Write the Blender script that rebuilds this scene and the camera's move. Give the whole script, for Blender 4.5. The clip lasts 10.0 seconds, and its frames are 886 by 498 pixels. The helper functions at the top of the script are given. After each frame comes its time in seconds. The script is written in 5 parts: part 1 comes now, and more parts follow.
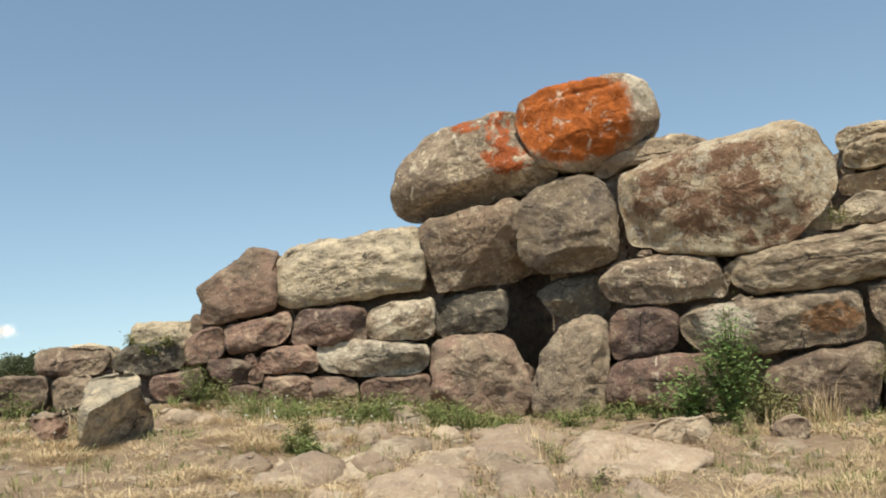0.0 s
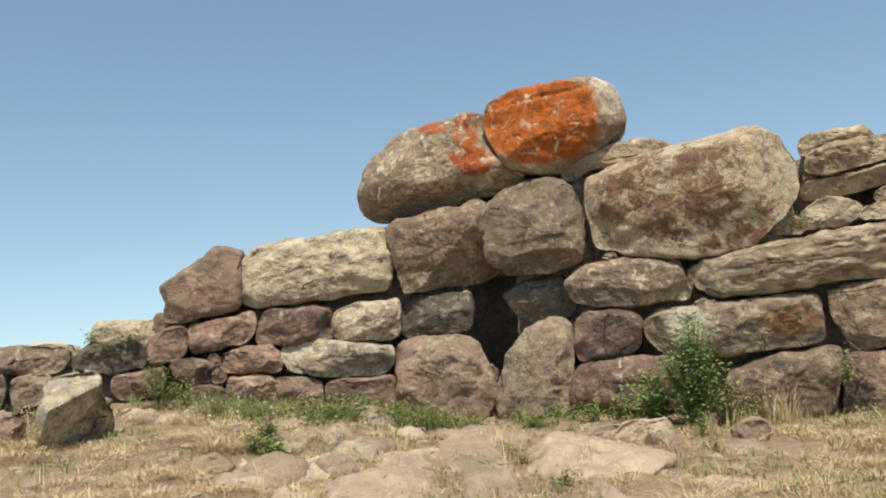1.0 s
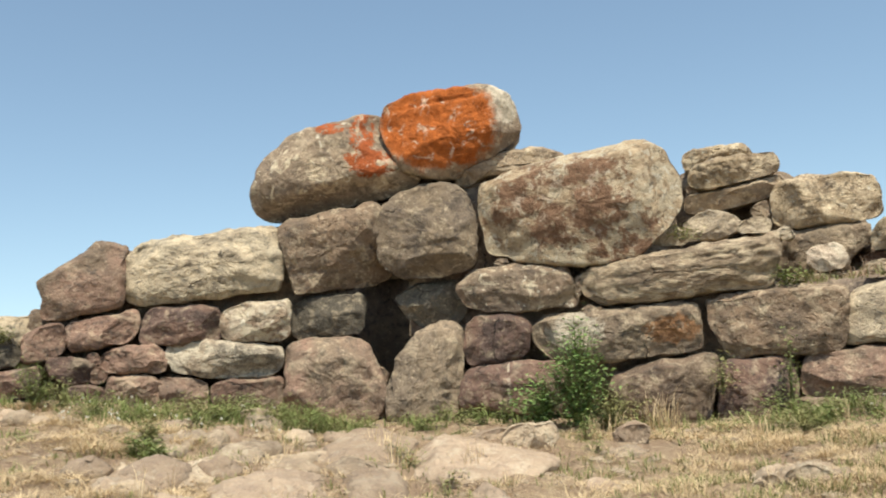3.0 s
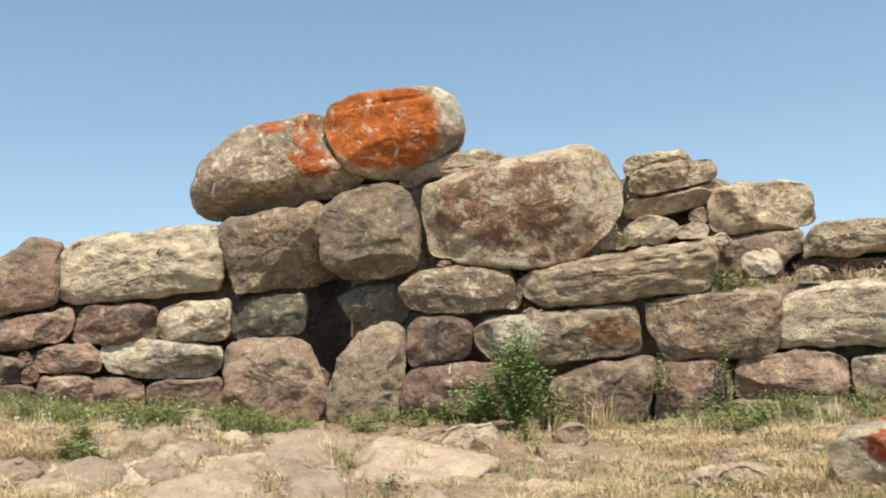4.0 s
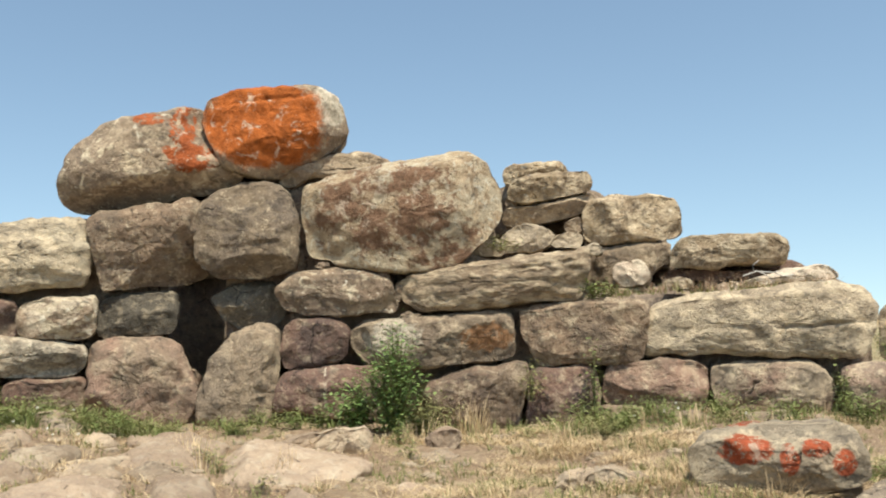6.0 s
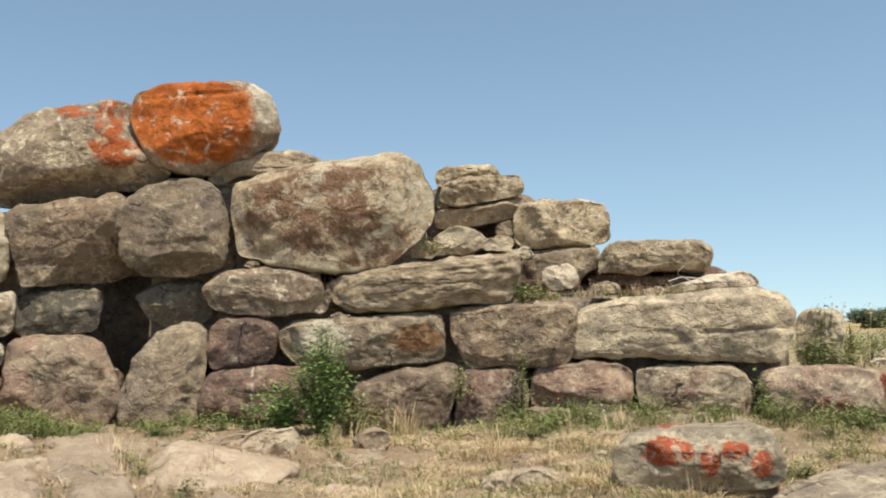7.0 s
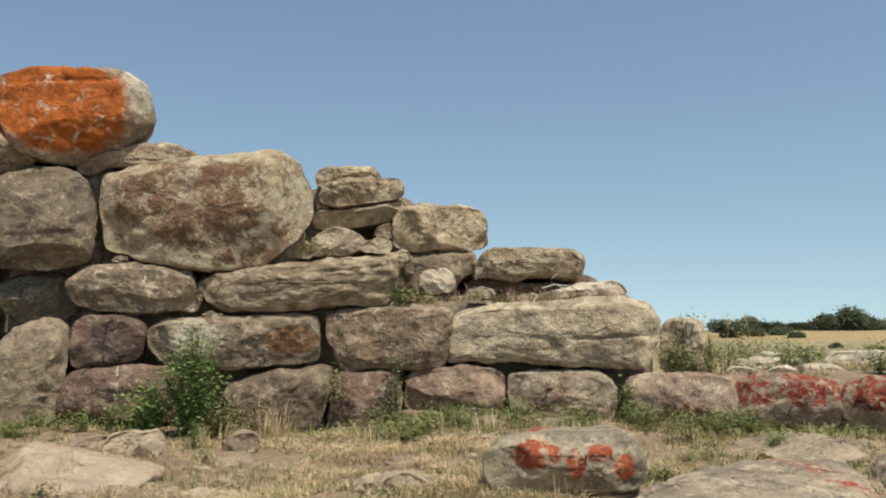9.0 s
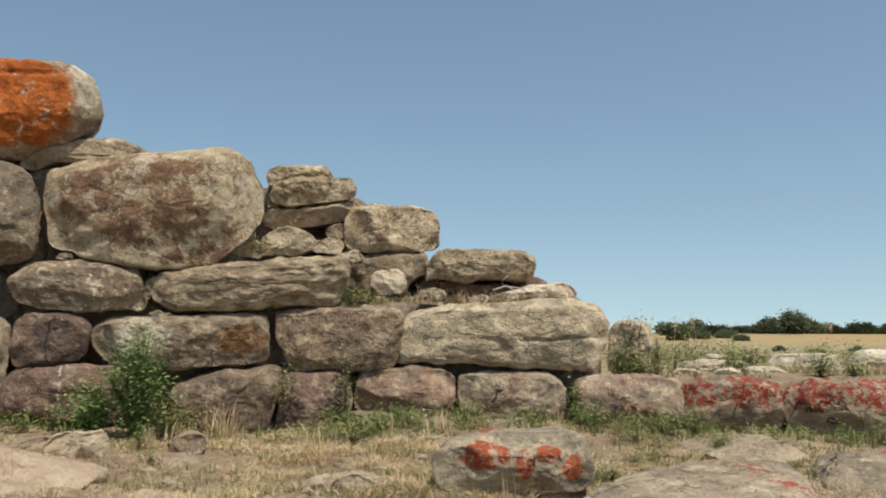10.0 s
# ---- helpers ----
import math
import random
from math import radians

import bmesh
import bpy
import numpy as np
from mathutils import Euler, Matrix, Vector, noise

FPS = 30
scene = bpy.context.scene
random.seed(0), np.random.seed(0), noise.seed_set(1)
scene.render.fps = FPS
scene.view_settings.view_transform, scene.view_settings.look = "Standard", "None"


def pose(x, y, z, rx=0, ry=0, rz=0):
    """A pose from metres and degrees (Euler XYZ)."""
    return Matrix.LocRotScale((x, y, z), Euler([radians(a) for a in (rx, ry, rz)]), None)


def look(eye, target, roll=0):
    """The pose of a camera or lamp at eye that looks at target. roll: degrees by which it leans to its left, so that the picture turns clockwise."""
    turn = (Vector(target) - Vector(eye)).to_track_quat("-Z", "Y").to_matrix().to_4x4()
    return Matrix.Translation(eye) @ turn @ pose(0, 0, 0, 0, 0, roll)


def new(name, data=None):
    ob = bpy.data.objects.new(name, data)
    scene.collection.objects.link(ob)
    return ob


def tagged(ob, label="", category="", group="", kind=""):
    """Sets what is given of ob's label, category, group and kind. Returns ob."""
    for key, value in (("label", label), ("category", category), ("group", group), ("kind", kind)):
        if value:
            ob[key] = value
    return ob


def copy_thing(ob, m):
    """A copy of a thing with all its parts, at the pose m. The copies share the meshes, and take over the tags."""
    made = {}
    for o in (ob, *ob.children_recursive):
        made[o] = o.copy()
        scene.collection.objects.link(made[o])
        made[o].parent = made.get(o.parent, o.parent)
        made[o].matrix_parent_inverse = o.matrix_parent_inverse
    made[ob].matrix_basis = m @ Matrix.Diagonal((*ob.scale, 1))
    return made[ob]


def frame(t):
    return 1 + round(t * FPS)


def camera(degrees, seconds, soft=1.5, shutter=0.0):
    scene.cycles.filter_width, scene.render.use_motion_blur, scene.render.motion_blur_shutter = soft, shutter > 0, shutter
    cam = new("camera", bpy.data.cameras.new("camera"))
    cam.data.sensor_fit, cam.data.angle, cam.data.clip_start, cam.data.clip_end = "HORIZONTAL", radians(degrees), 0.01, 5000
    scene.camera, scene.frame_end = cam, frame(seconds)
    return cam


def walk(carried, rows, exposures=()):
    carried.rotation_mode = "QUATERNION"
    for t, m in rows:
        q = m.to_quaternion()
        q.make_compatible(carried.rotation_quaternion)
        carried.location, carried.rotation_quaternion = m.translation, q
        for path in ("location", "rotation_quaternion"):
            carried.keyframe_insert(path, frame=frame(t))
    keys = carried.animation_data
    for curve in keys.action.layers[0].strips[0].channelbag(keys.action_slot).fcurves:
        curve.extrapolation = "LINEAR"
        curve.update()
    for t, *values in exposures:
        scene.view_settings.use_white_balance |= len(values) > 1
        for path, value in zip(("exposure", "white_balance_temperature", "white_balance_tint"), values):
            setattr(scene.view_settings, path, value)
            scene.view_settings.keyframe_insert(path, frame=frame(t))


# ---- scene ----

# ================= camera and walk =================
EYE = 1.10
cam = camera(52.2, 10.0, soft=1.95, shutter=0.4)
walk(cam, [
    (0.0, pose(0, 0, EYE, 95.859, 4.437, 16.672)),
    (0.5, pose(0, 0, EYE, 95.803, 4.264, 15.678)),
    (1.0, pose(0, 0, EYE, 95.748, 4.050, 14.497)),
    (1.5, pose(0, 0, EYE, 95.700, 3.846, 13.029)),
    (2.0, pose(0, 0, EYE, 95.604, 3.632, 11.208)),
    (2.5, pose(0, 0, EYE, 95.549, 3.393, 9.480)),
    (4.0, pose(0, 0, EYE, 95.395, 2.741, 3.952)),
    (4.5, pose(0, 0, EYE, 95.361, 2.515, 2.313)),
    (5.0, pose(0, 0, EYE, 95.330, 2.226, 0.208)),
    (5.5, pose(0, 0, EYE, 95.314, 1.960, -1.746)),
    (7.0, pose(0, 0, EYE, 95.298, 1.122, -8.214)),
    (7.5, pose(0, 0, EYE, 95.309, 0.757, -10.390)),
    (8.0, pose(0, 0, EYE, 95.341, 0.501, -12.536)),
    (8.5, pose(0, 0, EYE, 95.354, 0.235, -14.281)),
    (9.0, pose(0, 0, EYE, 95.385, 0.003, -16.034)),
    (9.5, pose(0, 0, EYE, 95.410, -0.234, -17.567)),
    (10.0, pose(0, 0, EYE, 95.459, -0.351, -19.137)),
], exposures=[(0.0, 0.32), (2.5, 0.50), (5.0, 0.60), (7.5, 0.36), (10.0, 0.08)])

# ================= sky and sun =================
SUN_TO = Vector((0.13, -0.42, 0.89)).normalized()
world = bpy.data.worlds.new("world")
scene.world = world
world.use_nodes = True
wn = world.node_tree.nodes
wl = world.node_tree.links
wbg = wn["Background"]
sky = wn.new("ShaderNodeTexSky")
sky.sky_type = "NISHITA"
sky.sun_disc = False
sky.sun_elevation = math.asin(SUN_TO.z)
sky.sun_rotation = math.atan2(SUN_TO.x, SUN_TO.y)
sky.altitude = 500.0
sky.air_density = 1.15
sky.dust_density = 0.9
sky.ozone_density = 1.0
veil = wn.new("ShaderNodeMix")
veil.data_type, veil.blend_type = "RGBA", "MULTIPLY"
veil.inputs[0].default_value = 1.0
veil.inputs[7].default_value = (1.022, 1.012, 0.885, 1.0)  # summer haze takes some of the blue
wtc = wn.new("ShaderNodeTexCoord")
lift = wn.new("ShaderNodeVectorMath")
lift.inputs[1].default_value = (0.0, 0.0, 0.12)  # clear air down to the skyline
wl.new(wtc.outputs["Generated"], lift.inputs[0])
wl.new(lift.outputs[0], sky.inputs["Vector"])
wl.new(sky.outputs["Color"], veil.inputs[6])
wl.new(veil.outputs[2], wbg.inputs["Color"])
wbg.inputs["Strength"].default_value = 0.136
lamp = bpy.data.lights.new("sun", "SUN")
lamp.energy = 4.5
lamp.angle = radians(0.55)
lamp.color = (1.0, 0.945, 0.81)
sun = new("sun", lamp)
sun.matrix_world = look(SUN_TO * 60, (0, 0, 0))


# ================= materials =================
class Nodes:
    """Short hand for building one node material."""

    def __init__(self, name, rough=0.92):
        self.mat = bpy.data.materials.new(name)
        self.mat.use_nodes = True
        self.t = self.mat.node_tree
        self.bsdf = self.t.nodes["Principled BSDF"]
        self.bsdf.inputs["Roughness"].default_value = rough
        self.bsdf.inputs["Specular IOR Level"].default_value = 0.25

    def node(self, kind, **values):
        n = self.t.nodes.new(kind)
        for key, v in values.items():
            n.inputs[key.replace("_", " ")].default_value = v
        return n

    def link(self, a, b):
        self.t.links.new(a, b)

    def noise(self, vec, scale, detail=6.0, rough=0.6, distort=0.0):
        n = self.node("ShaderNodeTexNoise", Scale=scale, Detail=detail, Roughness=rough, Distortion=distort)
        self.link(vec, n.inputs["Vector"])
        return n.outputs["Fac"]

    def cells(self, vec, scale, feature="F1"):
        n = self.node("ShaderNodeTexVoronoi", Scale=scale)
        n.feature = feature
        self.link(vec, n.inputs["Vector"])
        return n.outputs["Distance"]

    def step(self, fac, lo, hi, a=0.0, b=1.0):
        n = self.node("ShaderNodeMapRange")
        n.interpolation_type = "SMOOTHSTEP"
        n.inputs[1].default_value, n.inputs[2].default_value = lo, hi
        n.inputs[3].default_value, n.inputs[4].default_value = a, b
        self.link(fac, n.inputs[0])
        return n.outputs[0]

    def mix(self, fac, a, b, blend="MIX"):
        n = self.t.nodes.new("ShaderNodeMix")
        n.data_type, n.blend_type = "RGBA", blend
        for sock, v in ((n.inputs[0], fac), (n.inputs[6], a), (n.inputs[7], b)):
            if isinstance(v, (int, float)):
                sock.default_value = v
            elif isinstance(v, tuple):
                sock.default_value = (*v, 1.0)
            else:
                self.link(v, sock)
        return n.outputs[2]

    def math(self, op, a, b=0.0):
        n = self.t.nodes.new("ShaderNodeMath")
        n.operation = op
        for sock, v in zip(n.inputs, (a, b)):
            if isinstance(v, (int, float)):
                sock.default_value = v
            else:
                self.link(v, sock)
        return n.outputs[0]

    def coords(self, spread=41.0):
        """Object coordinates, shifted by a random amount for each object."""
        c = self.t.nodes.new("ShaderNodeTexCoord").outputs["Object"]
        r = self.t.nodes.new("ShaderNodeObjectInfo").outputs["Random"]
        add = self.t.nodes.new("ShaderNodeVectorMath")
        self.link(c, add.inputs[0])
        self.link(self.math("MULTIPLY", r, spread), add.inputs[1])
        return c, add.outputs[0], r

    def bump(self, height, strength, distance):
        n = self.node("ShaderNodeBump", Strength=strength, Distance=distance)
        self.link(height, n.inputs["Height"])
        self.link(n.outputs["Normal"], self.bsdf.inputs["Normal"])

    def finish(self, color):
        self.link(color, self.bsdf.inputs["Base Color"])
        return self.mat


PALE = (0.57, 0.46, 0.31)
ORANGE = (0.40, 0.108, 0.021)
RED_LICHEN = (0.35, 0.062, 0.036)


def rock(name, a, b, dark=(0.06, 0.05, 0.042), pale=PALE, lichen=0.3, patches=(), tint=ORANGE, pits=0.5, spots=0.0, strata=1.0, ragged_by=2.6, gaps=0.40, cracks=0.8, chalk=(), hole_size=15.0):
    """Weathered stone: two mineral tones, dark pits, a crust of pale lichen (lichen: how much) and round or broad lichen patches.
    patches: (x, z, radius x, radius z) about the stone's middle, in metres; chalk: the same, of white crust."""
    m = Nodes(name)
    c, v, rnd = m.coords()
    if strata != 1.0:
        mp = m.node("ShaderNodeMapping")
        mp.inputs["Scale"].default_value = (1.0, 1.0, strata)
        m.link(v, mp.inputs["Vector"])
        v = mp.outputs[0]
    broad = m.noise(v, 1.7, 4, 0.55, 0.4)
    mid = m.noise(v, 8.0, 9, 0.68, 0.3)
    fine = m.noise(v, 34.0, 6, 0.7)
    col = m.mix(m.step(broad, 0.38, 0.62), a, b)
    col = m.mix(m.step(mid, 0.50, 0.66, 0.0, 0.62), col, dark)
    # crust
    crust = m.noise(v, 4.4, 12, 0.78, 0.4)
    edge = 0.66 - 0.34 * lichen
    col = m.mix(m.step(crust, edge, edge + 0.12, 0.0, 0.8), col, pale)
    if spots:
        blot = m.noise(v, 4.2, 7, 0.62, 1.2)
        lim = 0.66 - 0.12 * spots
        col = m.mix(m.step(blot, lim, lim + 0.05, 0.0, 0.8), col, (0.53, 0.445, 0.31))
        dots = m.noise(v, 11.0, 2, 0.5, 0.5)
        lim = 0.72 - 0.08 * spots
        col = m.mix(m.step(dots, lim, lim + 0.03, 0.0, 0.85), col, (0.58, 0.52, 0.40))
    pit = m.cells(v, 26.0)
    col = m.mix(m.step(m.math("ADD", pit, m.math("MULTIPLY", mid, 0.5)), 0.34, 0.50, 0.5, 0.0), col, m.mix(0.45, col, dark))
    # speckle
    col = m.mix(m.step(fine, 0.34, 0.75, 0.0, 0.30), col, m.mix(0.5, col, (0.015, 0.013, 0.011)))
    col = m.mix(m.step(m.noise(v, 42.0, 5, 0.65), 0.55, 0.72, 0.0, 0.32), col, pale)
    # crusty flecks and dark pocks, a few centimetres across
    fleck = m.noise(v, 13.0, 8, 0.7, 0.5)
    col = m.mix(m.step(fleck, 0.55, 0.63, 0.0, 0.25 + 0.5 * lichen), col, pale)
    col = m.mix(m.step(m.noise(v, 10.0, 6, 0.7, 0.8), 0.43, 0.34, 0.0, 0.6), col, dark)
    # broad weather stains and bleached areas
    stain = m.noise(v, 2.6, 7, 0.62, 0.9)
    col = m.mix(m.step(stain, 0.50, 0.66, 0.0, 0.55), col, m.mix(0.62, col, dark))
    col = m.mix(m.step(stain, 0.47, 0.34, 0.0, 0.34), col, pale)
    # a few fine cracks
    bend = m.node("ShaderNodeVectorMath")
    m.link(v, bend.inputs[0])
    swirl = m.node("ShaderNodeTexNoise", Scale=1.6, Detail=4.0, Roughness=0.5)
    m.link(v, swirl.inputs["Vector"])
    m.link(swirl.outputs["Color"], bend.inputs[1])
    rift = m.cells(bend.outputs[0], 0.9, "DISTANCE_TO_EDGE")
    rift = m.math("MULTIPLY", m.step(rift, 0.003, 0.011, 1.0, 0.0), m.step(broad, 0.56, 0.62))
    col = m.mix(m.math("MULTIPLY", rift, cracks), col, (0.03, 0.024, 0.02))
    # coloured lichen and white crust
    for places, hue in ((chalk, (0.56, 0.48, 0.36)), (patches, tint)):
        if not places:
            continue
        sep = m.t.nodes.new("ShaderNodeSeparateXYZ")
        m.link(c, sep.inputs[0])
        total = None
        for px, pz, rx, rz in places:
            dx = m.math("DIVIDE", m.math("SUBTRACT", sep.outputs[0], px), rx)
            dz = m.math("DIVIDE", m.math("SUBTRACT", sep.outputs[2], pz), rz)
            d = m.math("SQRT", m.math("ADD", m.math("POWER", m.math("ABSOLUTE", dx), 2.0), m.math("POWER", m.math("ABSOLUTE", dz), 2.0)))
            total = d if total is None else m.math("MINIMUM", total, d)
        ragged = m.math("ADD", total, m.math("MULTIPLY", m.math("SUBTRACT", m.noise(v, 5.0, 12, 0.78, 0.6), 0.5), ragged_by))
        mask = m.step(ragged, 0.75, 0.95, 1.0, 0.0)
        holes = m.noise(v, hole_size, 8, 0.72, 0.3)
        mask = m.math("MULTIPLY", mask, m.step(holes, gaps - 0.03, gaps + 0.05))
        shade = m.mix(m.step(m.noise(v, 13.0, 6, 0.7), 0.35, 0.7), hue, tuple(k * 0.55 for k in hue))
        shade = m.mix(m.step(m.noise(v, 5.0, 8, 0.7, 0.6), 0.54, 0.63, 0.0, 0.8), shade, (0.54, 0.43, 0.32))
        shade = m.mix(m.step(fine, 0.45, 0.7, 0.0, 0.42), shade, tuple(k * 0.4 for k in hue))
        col = m.mix(mask, col, shade)
    tone = m.math("ADD", m.math("MULTIPLY", rnd, 0.36), 0.80)
    col = m.mix(1.0, col, m.math("MULTIPLY", tone, 1.0), "MULTIPLY")
    h = m.math("ADD", m.math("MULTIPLY", mid, 1.0), m.math("MULTIPLY", fine, 0.32))
    h = m.math("ADD", h, m.math("MULTIPLY", m.step(m.cells(v, 22.0), 0.0, 0.35), pits * 0.5))
    h = m.math("SUBTRACT", h, m.math("MULTIPLY", rift, cracks))
    m.bump(h, 1.0, 0.037)
    return m.finish(col)


GREY = (0.300, 0.226, 0.152)
GREY2 = (0.212, 0.155, 0.107)
BROWN = (0.262, 0.178, 0.115)
RED = (0.262, 0.165, 0.117)
RED2 = (0.198, 0.120, 0.087)
ROCKS = {
    "grey": rock("grey_stone", GREY, GREY2, lichen=0.35),
    "greyred": rock("grey_red_stone", GREY2, (0.20, 0.136, 0.095), lichen=0.3),
    "pale": rock("pale_lichened_stone", (0.33, 0.29, 0.20), GREY, lichen=0.85),
    "palegrey": rock("pale_grey_stone", (0.40, 0.335, 0.235), (0.32, 0.26, 0.18), lichen=0.62, pits=1.0, strata=1.3),
    "red": rock("red_stone", RED, RED2, lichen=0.2),
    "darkred": rock("dark_red_stone", RED2, (0.13, 0.085, 0.07), lichen=0.2),
    "redgrey": rock("red_grey_stone", RED, GREY2, lichen=0.22),
    # tones lowered so the colour itself holds the shade under the lintels
    "dark": rock("grey_stone_darkened_for_shade", (0.105, 0.09, 0.068), (0.13, 0.11, 0.08), lichen=0.15),
    "lichen": rock("lichen_covered_stone", GREY, BROWN, lichen=0.62, spots=1.1, pale=(0.55, 0.46, 0.335)),
    "palelichen": rock("white_lichened_stone", GREY, (0.24, 0.205, 0.155), lichen=0.62, pits=0.8, pale=(0.54, 0.462, 0.34)),
    "greybrown": rock("grey_brown_stone", GREY2, BROWN, lichen=0.42, pits=0.9),
    "greypale": rock("grey_stone_with_pale_crust", (0.25, 0.186, 0.122), (0.19, 0.145, 0.105), lichen=0.36),
    "capgrey": rock("capstone_grey", GREY, GREY2, lichen=0.42, spots=0.7, patches=[(0.33, 0.33, 0.16, 0.36), (0.42, -0.02, 0.34, 0.18), (-0.05, 0.42, 0.2, 0.1)], tint=(0.34, 0.088, 0.026), ragged_by=2.2, gaps=0.44, hole_size=9.0, cracks=0.0),
    "toplichen": rock("top_stone_with_yellow_lichen", (0.335, 0.252, 0.153), (0.245, 0.176, 0.108), lichen=0.58, spots=0.5, pits=1.0),
    "topbrown": rock("brown_top_slab", (0.31, 0.235, 0.155), (0.25, 0.182, 0.12), lichen=0.40),
    "rubblegrey": rock("grey_rubble", (0.46, 0.375, 0.265), (0.38, 0.30, 0.208), lichen=0.45),
    "halfburied": rock("half_buried_stone", (0.40, 0.305, 0.21), (0.31, 0.232, 0.158), lichen=0.35, pale=(0.5, 0.42, 0.3), dark=(0.19, 0.145, 0.105)),
    "orange": rock("orange_lichened_stone", GREY, GREY2, lichen=0.42, patches=[(-0.15, 0.07, 0.80, 0.60)], chalk=[(0.62, 0.30, 0.22, 0.30)], tint=ORANGE, ragged_by=0.75, gaps=0.27),
    "jambgrey": rock("jamb_stone", GREY, (0.20, 0.152, 0.108), lichen=0.25),
    "lichenspot": rock("spotted_stone", GREY2, BROWN, lichen=0.35, spots=0.8),
    "orangespot": rock("stone_with_orange_stain", GREY2, GREY, lichen=0.45, patches=[(0.62, 0.02, 0.3, 0.18)], tint=(0.42, 0.225, 0.11), ragged_by=2.2, chalk=[(-0.42, 0.04, 0.36, 0.25)]),
    "mottled": rock("mottled_stone", (0.42, 0.31, 0.192), (0.34, 0.24, 0.148), pale=(0.59, 0.468, 0.305), lichen=0.5, spots=1.5, patches=[(-0.22, 0.06, 0.85, 0.56), (0.45, -0.38, 0.52, 0.30), (0.25, 0.30, 0.5, 0.24)], tint=(0.26, 0.15, 0.09), ragged_by=2.8, gaps=0.47, hole_size=4.0, cracks=0.0),
    "redvein": rock("dark_red_stone_with_a_pale_vein", RED2, (0.16, 0.098, 0.076), lichen=0.2, chalk=[(-0.075, 0.05, 0.02, 0.32)], ragged_by=1.5, gaps=0.5),
    "striated": rock("striated_stone", (0.355, 0.268, 0.172), (0.275, 0.2, 0.13), lichen=0.55, strata=2.2),
    "weathered": rock("weathered_grey_slab", (0.385, 0.315, 0.22), (0.30, 0.235, 0.16), lichen=0.58, pits=1.0, strata=1.3),
    "palered": rock("pale_red_stone", (0.31, 0.245, 0.172), RED, lichen=0.5),
    "redlichen": rock("red_lichened_stone", (0.29, 0.215, 0.16), GREY, lichen=0.5, patches=[(-0.35, 0.12, 0.42, 0.2), (0.25, 0.14, 0.5, 0.18)], tint=RED_LICHEN, ragged_by=4.4, gaps=0.47),
    "redlichen_few": rock("faint_red_lichened_stone", (0.28, 0.21, 0.155), RED, lichen=0.45, patches=[(0.15, -0.08, 0.22, 0.10)], tint=(0.27, 0.11, 0.075), ragged_by=4.0, gaps=0.50),
    "paleyellow": rock("yellow_grey_stone", (0.41, 0.335, 0.195), GREY, lichen=0.75, pits=1.0),
    "palepink": rock("pale_pink_stone", (0.60, 0.48, 0.36), (0.50, 0.39, 0.28), lichen=0.6, pale=(0.62, 0.54, 0.40), dark=(0.25, 0.19, 0.14)),
    "bleached": rock("bleached_stone", (0.58, 0.49, 0.365), (0.45, 0.37, 0.265), lichen=0.6, pale=(0.62, 0.54, 0.41), dark=(0.24, 0.19, 0.14)),
    "slab": rock("bare_pale_slab", (0.415, 0.312, 0.217), (0.35, 0.257, 0.175), lichen=0.3, pale=(0.5, 0.43, 0.32), dark=(0.26, 0.19, 0.14)),
    "slabgrey": rock("grey_ground_stone", (0.45, 0.352, 0.245), (0.385, 0.295, 0.2), lichen=0.4, pale=(0.54, 0.46, 0.33), dark=(0.21, 0.16, 0.12)),
    "slablichen": rock("lichened_slab", (0.315, 0.25, 0.175), (0.235, 0.183, 0.13), lichen=0.4, patches=[(0.5, 0.0, 0.16, 0.6), (-0.5, -0.5, 0.3, 0.2)], tint=RED_LICHEN, ragged_by=2.4, gaps=0.53),
    "boulderlichen": rock("boulder_with_red_lichen", (0.335, 0.278, 0.195), (0.25, 0.2, 0.14), lichen=0.48, patches=[(-0.18, 0.07, 0.20, 0.10), (0.08, 0.02, 0.07, 0.11), (0.24, 0.09, 0.11, 0.06), (0.40, 0.0, 0.08, 0.10)], tint=(0.40, 0.09, 0.036), ragged_by=1.5, gaps=0.42, hole_size=24.0),
    "leaning": rock("leaning_stone_surface", (0.33, 0.285, 0.205), (0.2, 0.165, 0.125), lichen=0.6),
    "core": rock("rubble_core", (0.26, 0.20, 0.145), (0.20, 0.15, 0.115), lichen=0.2),
}


def leaf_material(name, a, b, through_light=0.2, rough=0.7):
    m = Nodes(name, rough)
    r = m.t.nodes.new("ShaderNodeNewGeometry").outputs["Random Per Island"]
    col = m.mix(r, a, b)
    tr = m.t.nodes.new("ShaderNodeBsdfTranslucent")
    m.link(col, tr.inputs["Color"])
    mixer = m.t.nodes.new("ShaderNodeMixShader")
    mixer.inputs[0].default_value = through_light
    m.link(m.bsdf.outputs[0], mixer.inputs[1])
    m.link(tr.outputs[0], mixer.inputs[2])
    m.link(mixer.outputs[0], m.t.nodes["Material Output"].inputs["Surface"])
    return m.finish(col)


